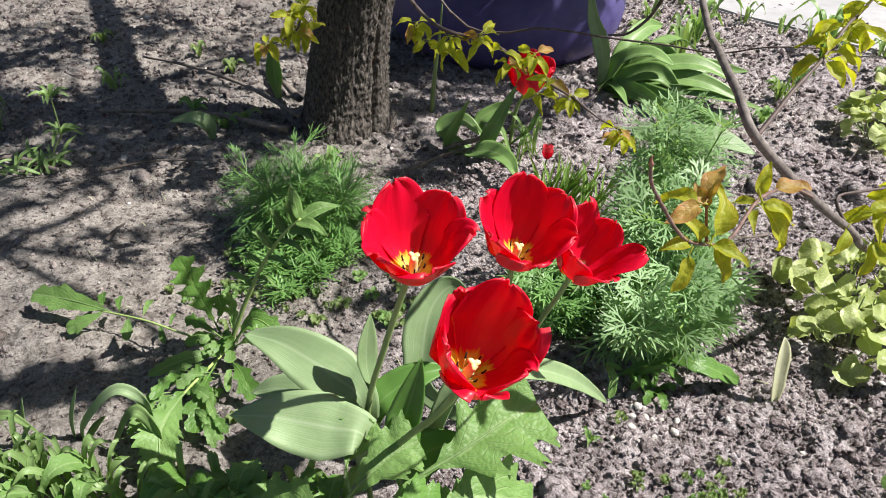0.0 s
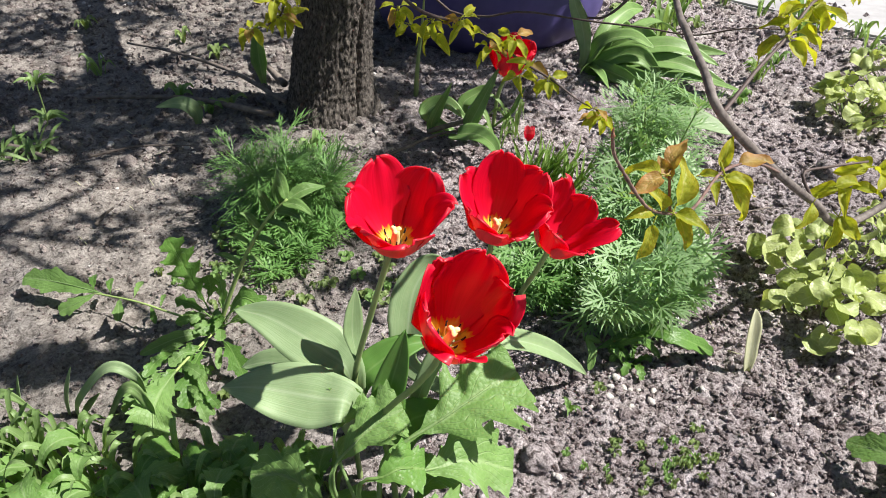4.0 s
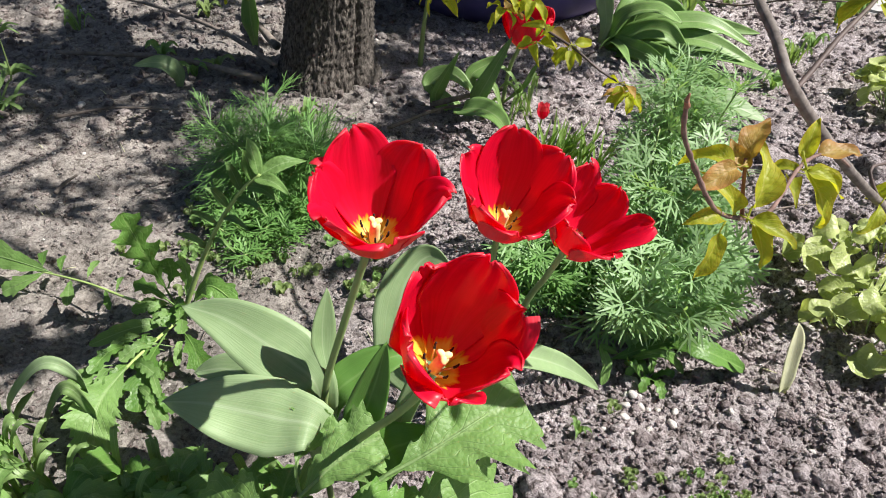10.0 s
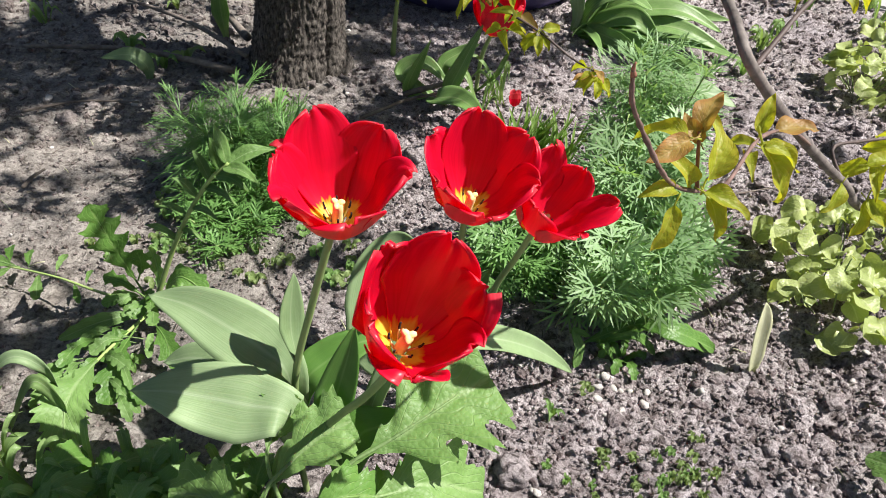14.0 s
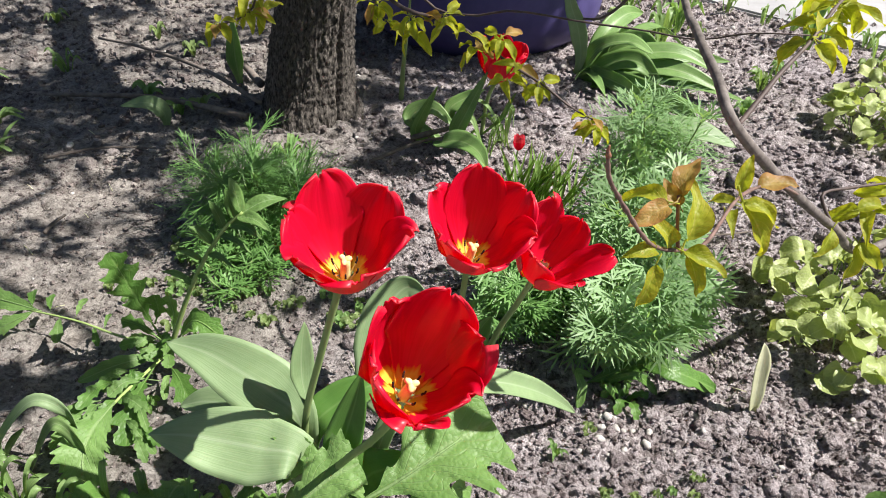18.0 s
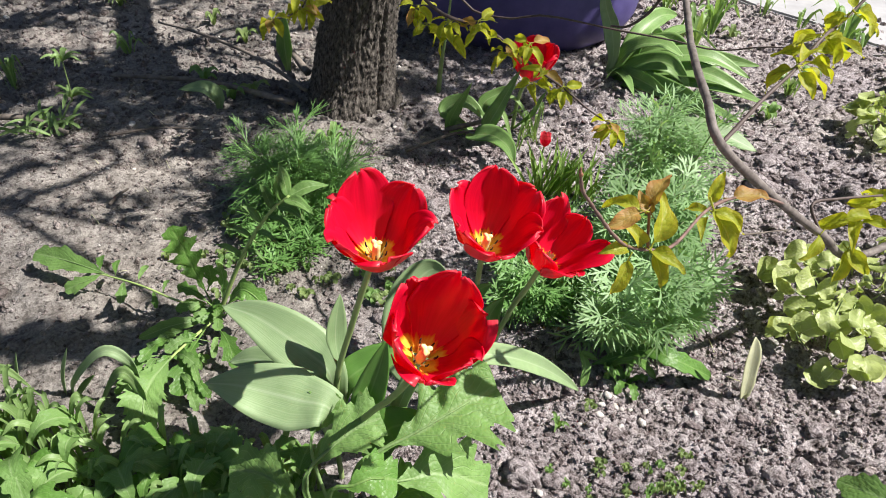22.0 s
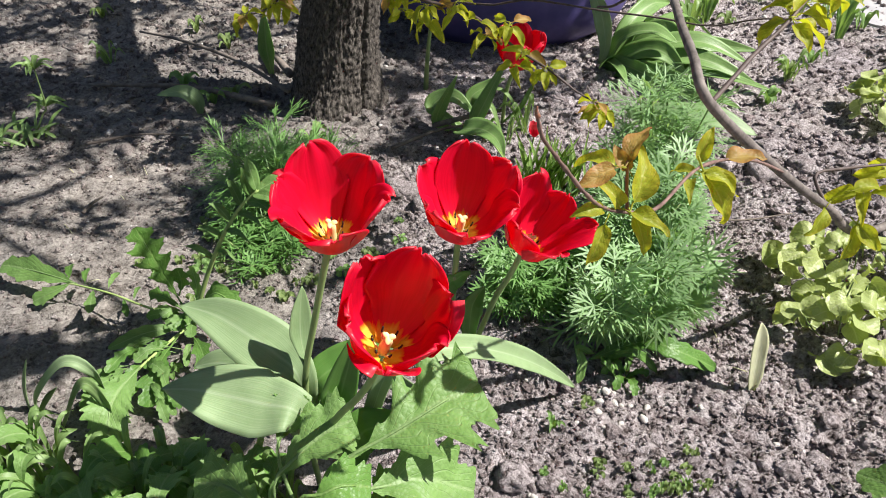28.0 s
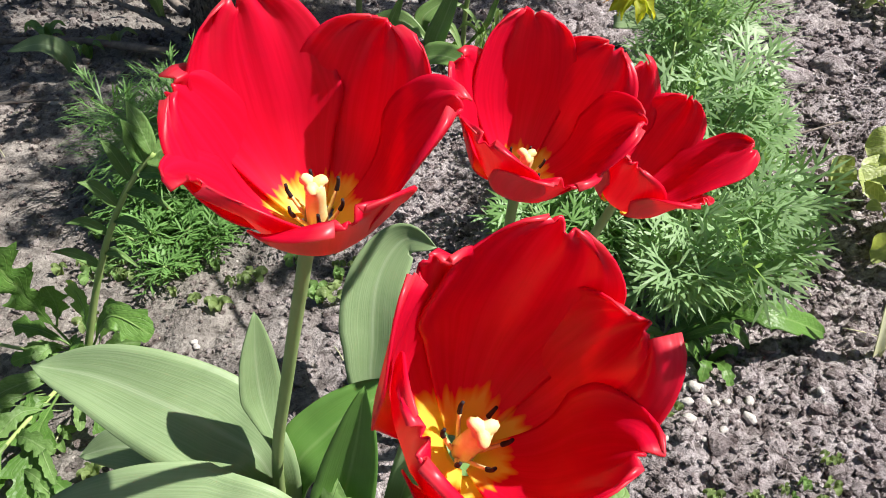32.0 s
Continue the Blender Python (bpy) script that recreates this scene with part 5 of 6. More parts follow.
feathery("feathery_bush", (0.385, 1.02, 0), stems, FEATHER_PALE, "tall soft plume of thread-like green leaves", 16, 30, 0.068, 0.0012, 9, 0.5)
stems = []
for i in range(16):
    tx, ty = r.uniform(-0.085, 0.10), r.uniform(-0.09, 0.10)
    stems.append((tx * 0.4, ty * 0.4, tx, ty, 0.06 + 0.06 * r.random()))
feathery("feathery_bush", (-0.215, 1.06, 0), stems, FEATHER, "low feathery green bush in front of the trunk", 17, 30, 0.076, 0.0008, 9, 0.20)
stems = []
for i in range(9):
    tx, ty = r.uniform(-0.06, 0.06), r.uniform(-0.05, 0.05)
    stems.append((tx * 0.4, ty * 0.4, tx, ty, 0.05 + 0.05 * r.random()))
at = (0.198, 0.816, 0)
feathery("feathery_bush", (at[0], at[1], 0), stems, FEATHER, "low side shoots of feathery green leaves", 24, 18, 0.046, 0.0012, fans=True)
feathery("feathery_seedling", (-0.20, 0.93, 0), [(0, 0, 0.02, 0.0, 0.05), (0.03, 0.02, 0.06, 0.01, 0.05), (-0.03, 0, -0.06, 0.01, 0.05)], FEATHER, "low feathery seedlings in soil", 18, 16, 0.04, 0.0011)
for k, (x, y, h) in enumerate([(-0.225, 0.925, 0.05), (-0.165, 0.930, 0.05), (-0.205, 0.880, 0.035), (-0.130, 0.985, 0.05)]):
    feathery("feathery_seedling", (x, y, 0), [(0, 0, 0.02, 0.01, h), (0.02, 0.01, 0.05, 0.0, h * 0.8), (-0.02, 0, -0.05, 0.01, h * 0.9), (0, -0.02, 0.0, -0.04, h * 0.7)], FEATHER, "low feathery seedlings in soil", 31 + k, 12, 0.034, 0.0010)


def lance_weed():
    """A straggling weed: a bent stem with whorls of narrow flat leaves and a low clump at its foot."""
    x, y = -0.735, 1.215
    plant = thing("straggling_weed", (x, y, 0), "straggling weed with narrow shiny green leaves in shaded soil", "weed")
    pts = [(x, y, -0.005), (x + 0.030, y + 0.02, 0.050), (x + 0.042, y + 0.02, 0.068), (x + 0.045, y + 0.02, 0.140)]
    add_stem(plant, "stem", pts, 0.0022, 0.0012, STEM_M, sides=7, n=18)
    c = bezier(pts, 40)
    r = np.random.default_rng(44)
    for k in range(54):
        if k < 26:
            o, up_way, ln = np.array((x + r.uniform(-0.07, 0.03), y + r.uniform(-0.03, 0.03), 0.004)), r.uniform(0.25, 0.9), r.uniform(0.045, 0.075)
        elif k < 40:
            o, up_way, ln = c[26], r.uniform(-0.1, 0.9), r.uniform(0.025, 0.045)
        else:
            o, up_way, ln = c[39], r.uniform(-0.1, 1.2), r.uniform(0.025, 0.045)
        a = r.uniform(0, 6.283)
        d = unit((math.cos(a), math.sin(a), up_way)) * ln
        add_leaf(plant, "leaf", [o, o + d * 0.5 + (0, 0, 0.006), o + d - (0, 0, 0.008)], r.uniform(0.0024, 0.0040), GRASS, up=(0.1, -0.45, 0.85), fold=0.25, shape="strap", nv=9, nu=3, seed=k, thick=0)


lance_weed()

# ---------------------------------------------------------------- lobed weeds
weed = thing("thistle_weed", (-0.257, 0.738, 0), "sprawling weed with lobed green leaves on bare soil", "weed")
b = (-0.257, 0.738, 0.008)
# the long leaf that lies out over the crusted soil, with small leaflets along its stalk
add_stem(weed, "leaf_stalk", [b, (-0.319, 0.741, 0.030), (-0.374, 0.759, 0.035), (-0.448, 0.783, 0.030)], 0.0019, 0.0012, WEED_STEM, "pale green leaf stalk", sides=7, n=20)
add_toothed(weed, [(-0.425, 0.777, 0.033), (-0.476, 0.792, 0.036), (-0.520, 0.808, 0.031), (-0.560, 0.824, 0.022)], 0.021, LOBED, rib=0.0009, up=(0, -0.55, 0.83), lobes=2.6, deep=0.24, teeth=2, stalk=0.05, seed=1, nv=60, nu=13, widest=0.5)
add_toothed(weed, [(-0.435, 0.780, 0.031), (-0.462, 0.767, 0.022), (-0.486, 0.763, 0.010)], 0.014, LOBED, rib=0.0006, up=(0, -0.55, 0.83), lobes=2, deep=0.25, teeth=2, stalk=0.05, seed=2, nv=40, nu=11)
for k, (p, q, w) in enumerate([((-0.413, 0.775, 0.033), (-0.424, 0.806, 0.036), 0.007), ((-0.397, 0.768, 0.034), (-0.388, 0.730, 0.024), 0.009), ((-0.440, 0.784, 0.031), (-0.452, 0.816, 0.034), 0.008), ((-0.377, 0.764, 0.034), (-0.374, 0.796, 0.040), 0.006), ((-0.350, 0.752, 0.034), (-0.338, 0.728, 0.022), 0.005), ((-0.335, 0.746, 0.032), (-0.333, 0.768, 0.040), 0.004)]):
    p, q = np.array(p), np.array(q)
    add_toothed(weed, [p, (p + q) / 2 + (0, 0, 0.004), q], w, LOBED if k % 2 else LOBED_DARK, rib=0, up=(0, -0.55, 0.83), lobes=2, deep=0.2, teeth=2, stalk=0.12, seed=3 + k, nv=26, nu=9)
# upright lobed leaf, low lance leaf and the broad leaf that hangs towards the grass
add_toothed(weed, [b, (-0.268, 0.735, 0.057), (-0.281, 0.733, 0.112), (-0.290, 0.727, 0.166)], 0.025, LOBED_DARK, "upright dark green lobed leaf", up=(0.45, -0.80, 0.35), lobes=4.6, deep=0.66, teeth=3, stalk=0.34, slant=0.9, relief=0.2, seed=12, nv=110, widest=0.55)
add_toothed(weed, [(-0.262, 0.730, 0.06), (-0.252, 0.727, 0.085), (-0.250, 0.722, 0.112)], 0.014, LOBED_DARK, up=(0.2, -0.80, 0.5), lobes=3, deep=0.5, teeth=2, stalk=0.2, seed=13, nv=44, nu=11)
add_toothed(weed, [(-0.255, 0.728, 0.012), (-0.297, 0.697, 0.026), (-0.345, 0.680, 0.012)], 0.010, LOBED, rib=0.0007, up=(0, -0.6, 0.8), lobes=5, deep=0.10, teeth=0, stalk=0.12, seed=14, nv=40, nu=9, widest=0.45)
add_stem(weed, "leaf_stalk", [b, (-0.274, 0.665, 0.024), (-0.285, 0.622, 0.030)], 0.0022, 0.0016, WEED_STEM, "pale green leaf stalk", sides=7, n=16)
add_toothed(weed, [(-0.281, 0.634, 0.030), (-0.285, 0.592, 0.038), (-0.284, 0.561, 0.036), (-0.276, 0.528, 0.018)], 0.030, LOBED, "broad pale toothed leaf", up=(0.25, -0.50, 0.80), lobes=4, deep=0.20, teeth=3, stalk=0.04, slant=1.0, relief=0.20, seed=15, widest=0.42)
add_toothed(weed, [(-0.262, 0.700, 0.018), (-0.262, 0.643, 0.026), (-0.256, 0.588, 0.014)], 0.022, LOBED_DARK, up=(0.1, -0.5, 0.85), lobes=3.4, deep=0.5, teeth=2, stalk=0.22, seed=16)
add_toothed(weed, [(-0.252, 0.712, 0.016), (-0.222, 0.672, 0.030), (-0.200, 0.640, 0.016)], 0.016, LOBED_DARK, up=(0.0, -0.5, 0.85), lobes=3, deep=0.4, teeth=2, stalk=0.25, seed=17, nv=50, nu=11)
add_toothed(weed, [(-0.250, 0.735, 0.017), (-0.212, 0.722, 0.074), (-0.177, 0.708, 0.062)], 0.017, LOBED_DARK, up=(-0.1, -0.55, 0.80), lobes=3, deep=0.3, teeth=2, stalk=0.2, seed=18, nv=56, nu=13)
add_toothed(weed, [(-0.250, 0.735, 0.012), (-0.222, 0.728, 0.034), (-0.196, 0.722, 0.040)], 0.012, LOBED, up=(0, -0.6, 0.8), lobes=3, deep=0.3, teeth=2, stalk=0.2, seed=19, nv=40, nu=11)
add_toothed(weed, [(-0.258, 0.742, 0.012), (-0.290, 0.752, 0.034), (-0.318, 0.760, 0.038)], 0.011, LOBED_DARK, up=(0, -0.6, 0.8), lobes=3, deep=0.45, teeth=2, stalk=0.25, seed=20, nv=40, nu=11)
add_toothed(weed, [(-0.255, 0.742, 0.012), (-0.248, 0.752, 0.050), (-0.252, 0.760, 0.085)], 0.012, LOBED, up=(-0.3, -0.8, 0.5), lobes=3, deep=0.45, teeth=2, stalk=0.3, seed=21, nv=40, nu=11)
r = np.random.default_rng(57)
for k in range(16):
    a, ln = r.uniform(0, 6.283), r.uniform(0.028, 0.060)
    o = np.array(b) + (r.uniform(-0.012, 0.012), r.uniform(-0.012, 0.012), 0.004)
    d = np.array((math.cos(a), math.sin(a) * 0.8 - 0.15, r.uniform(0.15, 1.1)))
    d = unit(d) * ln
    add_toothed(weed, [o, o + d * 0.5 + (0, 0, 0.008), o + d + (0, 0, -0.004)], r.uniform(0.005, 0.011), LOBED if k % 2 else LOBED_DARK, rib=0.0006, up=(0.2, -0.65, 0.75), lobes=3, deep=r.uniform(0.15, 0.5), teeth=2, stalk=0.3, seed=30 + k, nv=30, nu=9)
for k in range(22):
    a = r.uniform(-2.6, -0.5)
    o = np.array((r.uniform(-0.300, -0.235), r.uniform(0.600, 0.705), 0.010))
    ln = r.uniform(0.040, 0.080)
    d = unit((math.cos(a), math.sin(a), r.uniform(0.0, 0.5))) * ln
    add_toothed(weed, [o, o + d * 0.5 + (0, 0, 0.014), o + d * 0.98 + (0, 0, -0.002)], r.uniform(0.005, 0.010), (LOBED, LOBED_DARK, LOBED)[k % 3], rib=0.0006, up=(0.15, -0.55, 0.80), lobes=4, deep=r.uniform(0.1, 0.4), teeth=2, stalk=0.25, seed=60 + k, nv=30, nu=9)
# the flowering stem with lance leaves, longest at its top
STEM_PTS = [b, (-0.223, 0.740, 0.088), (-0.193, 0.740, 0.148), (-0.163, 0.740, 0.193), (-0.140, 0.740, 0.216)]
add_stem(weed, "stem", STEM_PTS, 0.0034, 0.0016, WEED_STEM, "pale green ribbed stem", sides=9, n=30)
up_stem = bezier(STEM_PTS, 50)
for k, (f, d, ln, w) in enumerate([(0.36, (-0.75, -0.1, 0.65), 0.040, 0.0050), (0.42, (0.85, -0.45, -0.05), 0.034, 0.0035), (0.50, (-0.75, -0.2, 0.65), 0.034, 0.0050), (0.56, (0.80, -0.50, 0.05), 0.040, 0.0045), (0.62, (-0.55, -0.1, 0.85), 0.038, 0.0060),
                                   (0.70, (0.85, -0.50, -0.05), 0.046, 0.0045), (0.76, (-0.35, 0.1, 0.95), 0.040, 0.0060), (0.82, (0.80, -0.50, 0.05), 0.048, 0.0075), (0.90, (-0.10, -0.1, 1.0), 0.044, 0.0080), (0.95, (0.75, -0.55, 0.10), 0.052, 0.0090), (0.99, (0.75, 0.30, 0.20), 0.052, 0.0095), (0.99, (-0.20, 0.2, 0.95), 0.046, 0.0080)]):
    p = up_stem[int(f * 49)]
    d = unit(d)
    add_leaf(weed, "leaf", [p, p + d * ln * 0.5 + (0, 0, 0.004), p + d * ln - (0, 0, 0.004)], w, LOBED, up=(0.25, -0.45, 0.85), fold=0.25, wave=0.10, shape="oval", nv=18, nu=7, seed=70 + k, thick=0.0004)

poppy = thing("lobed_rosette", (0.000, 0.405, 0), "rosette of light green lobed leaves in front of the tulips", "plant")
b = (-0.010, 0.395, 0.02)
for i, (pts, half, kw) in enumerate([
    ([b, (-0.007, 0.408, 0.145), (0.019, 0.426, 0.165), (0.049, 0.439, 0.178), (0.081, 0.459, 0.190), (0.116, 0.483, 0.193)], 0.058, dict(lobes=3.3, deep=0.52, stalk=0.46, up=(0.0, -0.50, 0.86), relief=0.14, teeth=3)),
    ([b, (0.017, 0.402, 0.130), (0.042, 0.413, 0.140), (0.073, 0.428, 0.132), (0.116, 0.441, 0.100)], 0.040, dict(lobes=3.2, deep=0.45, stalk=0.40, up=(0.05, -0.45, 0.88))),
    ([b, (-0.053, 0.404, 0.120), (-0.035, 0.428, 0.150), (-0.010, 0.446, 0.165), (0.011, 0.456, 0.170)], 0.034, dict(lobes=3.0, deep=0.30, stalk=0.42, up=(-0.1, -0.60, 0.78))),
    ([b, (-0.027, 0.388, 0.140), (-0.006, 0.388, 0.160), (0.013, 0.395, 0.165), (0.032, 0.405, 0.150)], 0.026, dict(lobes=2.4, deep=0.30, stalk=0.45, up=(0, -0.5, 0.86))),
    ([b, (-0.050, 0.430, 0.140), (-0.046, 0.459, 0.160), (-0.040, 0.475, 0.178)], 0.020, dict(lobes=3.0, deep=0.25, stalk=0.45, up=(0.1, -0.65, 0.75))),
    ([b, (0.004, 0.372, 0.120), (0.030, 0.362, 0.135), (0.068, 0.368, 0.120)], 0.036, dict(lobes=3.0, deep=0.40, stalk=0.40, up=(0, -0.4, 0.9))),
    ([b, (-0.050, 0.372, 0.100), (-0.084, 0.378, 0.115), (-0.122, 0.390, 0.100)], 0.036, dict(lobes=3.0, deep=0.40, stalk=0.35, up=(0, -0.45, 0.88))),
    ([b, (-0.030, 0.350, 0.090), (-0.050, 0.336, 0.105), (-0.085, 0.330, 0.095)], 0.034, dict(lobes=3.0, deep=0.40, stalk=0.35, up=(0, -0.4, 0.9))),
    ([b, (-0.060, 0.405, 0.095), (-0.098, 0.428, 0.105), (-0.140, 0.445, 0.085)], 0.034, dict(lobes=3.0, deep=0.40, stalk=0.35, up=(0, -0.5, 0.86))),
    ([b, (0.020, 0.420, 0.075), (0.040, 0.445, 0.085), (0.070, 0.470, 0.065)], 0.030, dict(lobes=3.0, deep=0.40, stalk=0.35, up=(0, -0.5, 0.86))),
    ([b, (0.050, 0.380, 0.080), (0.090, 0.372, 0.085), (0.130, 0.375, 0.060)], 0.034, dict(lobes=3.0, deep=0.40, stalk=0.35, up=(0, -0.45, 0.88))),
]):
    add_toothed(poppy, pts, half, LOBED if i not in (3, 9) else LOBED_DARK, rib=0.0020, seed=90 + i, **kw)
edge_leaf = thing("lobed_rosette", (0.598, 0.470, 0), "rosette of broad toothed green leaves at the edge of the soil", "plant")
for i, (pts, half) in enumerate([
    ([(0.598, 0.470, 0), (0.572, 0.482, 0.040), (0.545, 0.502, 0.044), (0.512, 0.538, 0.024)], 0.024),
    ([(0.598, 0.470, 0), (0.580, 0.462, 0.045), (0.555, 0.456, 0.050), (0.525, 0.450, 0.030)], 0.024),
    ([(0.598, 0.470, 0), (0.590, 0.490, 0.040), (0.606, 0.515, 0.044), (0.620, 0.548, 0.024)], 0.024),
]):
    add_toothed(edge_leaf, pts, half, LOBED, rib=0.0014, lobes=3, deep=0.30, stalk=0.20, seed=120 + i, nv=60, nu=13)


def rosette(name, at, n, reach, w, mat, label, seed, shape="lobed", lobes=4, deep=0.4, h=0.05, group=""):
    r = np.random.default_rng(seed)
    plant = thing(name, (at[0], at[1], float(ground_z(at[0], at[1]))), label, "weed", group)
    for i in range(n):
        a = 2 * math.pi * i / n + r.uniform(-0.4, 0.4)
        d = np.array([math.cos(a), math.sin(a), 0]) * reach * r.uniform(0.6, 1.1)
        o = np.array(plant.location)
        hh = h * r.uniform(0.7, 1.3)
        pts = [o + (0, 0, -0.003), o + d * 0.35 + (0, 0, hh * 0.8), o + d * 0.7 + (0, 0, hh), o + d + (0, 0, hh * 0.6)]
        add_leaf(plant, "leaf", pts, w * r.uniform(0.75, 1.15), mat, up=(-d[0], -d[1] - 0.02, 0.9 * reach + 0.02), fold=0.25, wave=0.1, shape=shape, nv=26 if lobes else 12, nu=7, seed=seed * 7 + i, lobes=lobes, deep=deep, thick=0)
    return plant


r = np.random.default_rng(111)
for i, (x, y) in enumerate([(-0.385, 0.470), (-0.330, 0.455), (-0.275, 0.455), (-0.225, 0.468), (-0.180, 0.470), (-0.135, 0.470), (-0.350, 0.415), (-0.285, 0.410), (-0.235, 0.420), (-0.180, 0.420), (-0.125, 0.420), (-0.085, 0.455), (-0.420, 0.430)]):
    plant = thing("lobed_rosette", (x, y, float(ground_z(x, y))), "low rosette of broad toothed green leaves in the weedy patch", "weed", "weedy patch rosettes")
    o = np.array(plant.location)
    for k in range(5):
        a = 1.257 * k + r.uniform(-0.4, 0.4)
        d = np.array([math.cos(a), math.sin(a), 0]) * r.uniform(0.042, 0.064)
        hh = r.uniform(0.030, 0.062)
        add_toothed(plant, [o + (0, 0, -0.003), o + d * 0.35 + (0, 0, hh), o + d * 0.75 + (0, 0, hh * 1.1), o + d * 1.15 + (0, 0, hh * 0.75)], r.uniform(0.014, 0.022), LOBED if (i + k) % 3 else LOBED_DARK, rib=0,
                    up=(-d[0] * 4, -d[1] * 4 - 0.25, 0.9), lobes=3, deep=r.uniform(0.15, 0.4), teeth=2, stalk=0.2, seed=130 + 9 * i + k, nv=36, nu=9)
rosette("lobed_rosette", (0.300, 0.685), 6, 0.045, 0.007, LOBED_DARK, "flat rosette of toothed dark leaves under the feathery bush", 130, lobes=5, h=0.02)
w_leaf = thing("toothed_weed", (0.27, 0.685, 0), "toothed green leaf reaching over the soil", "weed")
add_leaf(w_leaf, "leaf", [(0.255, 0.700, 0.01), (0.314, 0.695, 0.048), (0.35, 0.68, 0.051), (0.409, 0.692, 0.012)], 0.0165, LOBED_DARK, up=(0, -0.45, 0.9), fold=0.2, wave=0.1, shape="lobed", nv=48, nu=9, seed=131, lobes=7, deep=0.22)
add_leaf(w_leaf, "leaf", [(0.262, 0.700, 0.02), (0.239, 0.69, 0.038), (0.242, 0.672, 0.031), (0.239, 0.661, 0.008)], 0.0075, LOBED, up=(0.2, -0.6, 0.75), fold=0.3, shape="lobed", nv=24, nu=7, seed=132, lobes=4, deep=0.2)
add_leaf(w_leaf, "leaf", [(0.27, 0.695, 0.01), (0.27, 0.672, 0.036), (0.287, 0.672, 0.008)], 0.006, LOBED_DARK, up=(0.2, -0.6, 0.8), fold=0.3, shape="oval", nv=14, nu=5, seed=133)
add_leaf(w_leaf, "leaf", [(0.27, 0.70, 0.01), (0.302, 0.675, 0.049), (0.338, 0.686, 0.008)], 0.007, LOBED_DARK, up=(0.2, -0.6, 0.8), fold=0.3, shape="lobed", nv=24, nu=7, seed=134, lobes=5, deep=0.25)

# ---------------------------------------------------------------- grasses


def grass_tuft(at, n, length, w, seed, lean=0.6, mat=GRASS, label="tuft of green grass blades", name="grass_tuft", bow=0.5):
    r = np.random.default_rng(seed)
    plant = thing(name, (at[0], at[1], float(ground_z(*at))), label, "grass", "grass tufts")
    o = np.array(plant.location)
    for i in range(n):
        a = r.uniform(0, 6.283)
        L = length * r.uniform(0.55, 1.15)
        d = np.array([math.cos(a), math.sin(a), 0]) * L * lean * r.uniform(0.4, 1.0)
        f = o + np.array([math.cos(a), math.sin(a), 0]) * r.uniform(0, 0.014)
        pts = [f + (0, 0, -0.003), f + d * 0.3 + (0, 0, L * 0.55), f + d * 0.7 + (0, 0, L * 0.8), f + d * 1.1 + (0, 0, L * (0.85 - bow * r.uniform(0.2, 1)))]
        add_leaf(plant, "blade", pts, w * r.uniform(0.7, 1.2), mat, up=(-d[0] - 0.001, -d[1] - 0.02, 0.4 * L), fold=0.4, shape="strap", nv=14, nu=3, twist=r.uniform(-0.5, 0.5), seed=seed + i, thick=0)
    return plant


for i, (at, n, L) in enumerate([((-0.485, 0.566, 0), 16, 0.075), ((-0.437, 0.536, 0), 18, 0.075), ((-0.399, 0.522, 0), 18, 0.075), ((-0.526, 0.581, 0), 14, 0.09), ((-0.362, 0.509, 0), 18, 0.07), ((-0.334, 0.517, 0), 14, 0.06), ((-0.444, 0.513, 0), 18, 0.08), ((-0.295, 0.496, 0), 14, 0.07), ((-0.481, 0.512, 0), 16, 0.09), ((-0.4, 0.487, 0), 16, 0.08), ((-0.353, 0.475, 0), 16, 0.08), ((-0.317, 0.476, 0), 14, 0.07), ((-0.253, 0.477, 0), 12, 0.07), ((-0.199, 0.499, 0), 10, 0.06), ((-0.146, 0.48, 0), 10, 0.07), ((-0.422, 0.46, 0), 16, 0.09), ((-0.241, 0.498, 0), 12, 0.065), ((-0.17, 0.507, 0), 10, 0.06), ((-0.115, 0.508, 0), 12, 0.06), ((-0.076, 0.489, 0), 12, 0.07), ((-0.213, 0.465, 0), 12, 0.08)]):
    grass_tuft(at[:2], int(n * 0.6), L * 1.15, 0.0036, 200 + 40 * i, 0.55, bow=0.35)
arch = thing("broad_grass", (-0.335, 0.565, 0), "broad arching grass blades at the weedy edge", "grass")
for i, pts in enumerate([
    [(-0.388, 0.585, -0.004), (-0.379, 0.585, 0.030), (-0.331, 0.585, 0.086), (-0.301, 0.585, 0.067), (-0.298, 0.585, 0.010)],
    [(-0.352, 0.570, -0.004), (-0.309, 0.570, 0.069), (-0.287, 0.565, 0.044), (-0.285, 0.560, 0.004)],
    [(-0.402, 0.590, -0.004), (-0.394, 0.590, 0.035), (-0.377, 0.590, 0.082)],
    [(-0.385, 0.580, -0.004), (-0.370, 0.580, 0.022), (-0.348, 0.580, 0.050)],
    [(-0.448, 0.580, -0.004), (-0.445, 0.580, 0.030), (-0.434, 0.580, 0.078)],
    [(-0.500, 0.580, -0.004), (-0.492, 0.580, 0.030), (-0.455, 0.575, 0.052), (-0.425, 0.570, 0.030)],
    [(-0.470, 0.560, -0.004), (-0.480, 0.555, 0.045), (-0.510, 0.550, 0.085), (-0.545, 0.545, 0.080)],
    [(-0.430, 0.550, -0.004), (-0.420, 0.540, 0.050), (-0.395, 0.530, 0.090)],
]):
    add_leaf(arch, "blade", pts, 0.0066 if i < 2 else 0.0058, GRASS if i % 2 else TULIP_LEAF, up=(-0.3, -0.5, 0.8), fold=0.35, shape="strap", nv=26, nu=5, seed=300 + i, thick=0.0004)
r = np.random.default_rng(321)
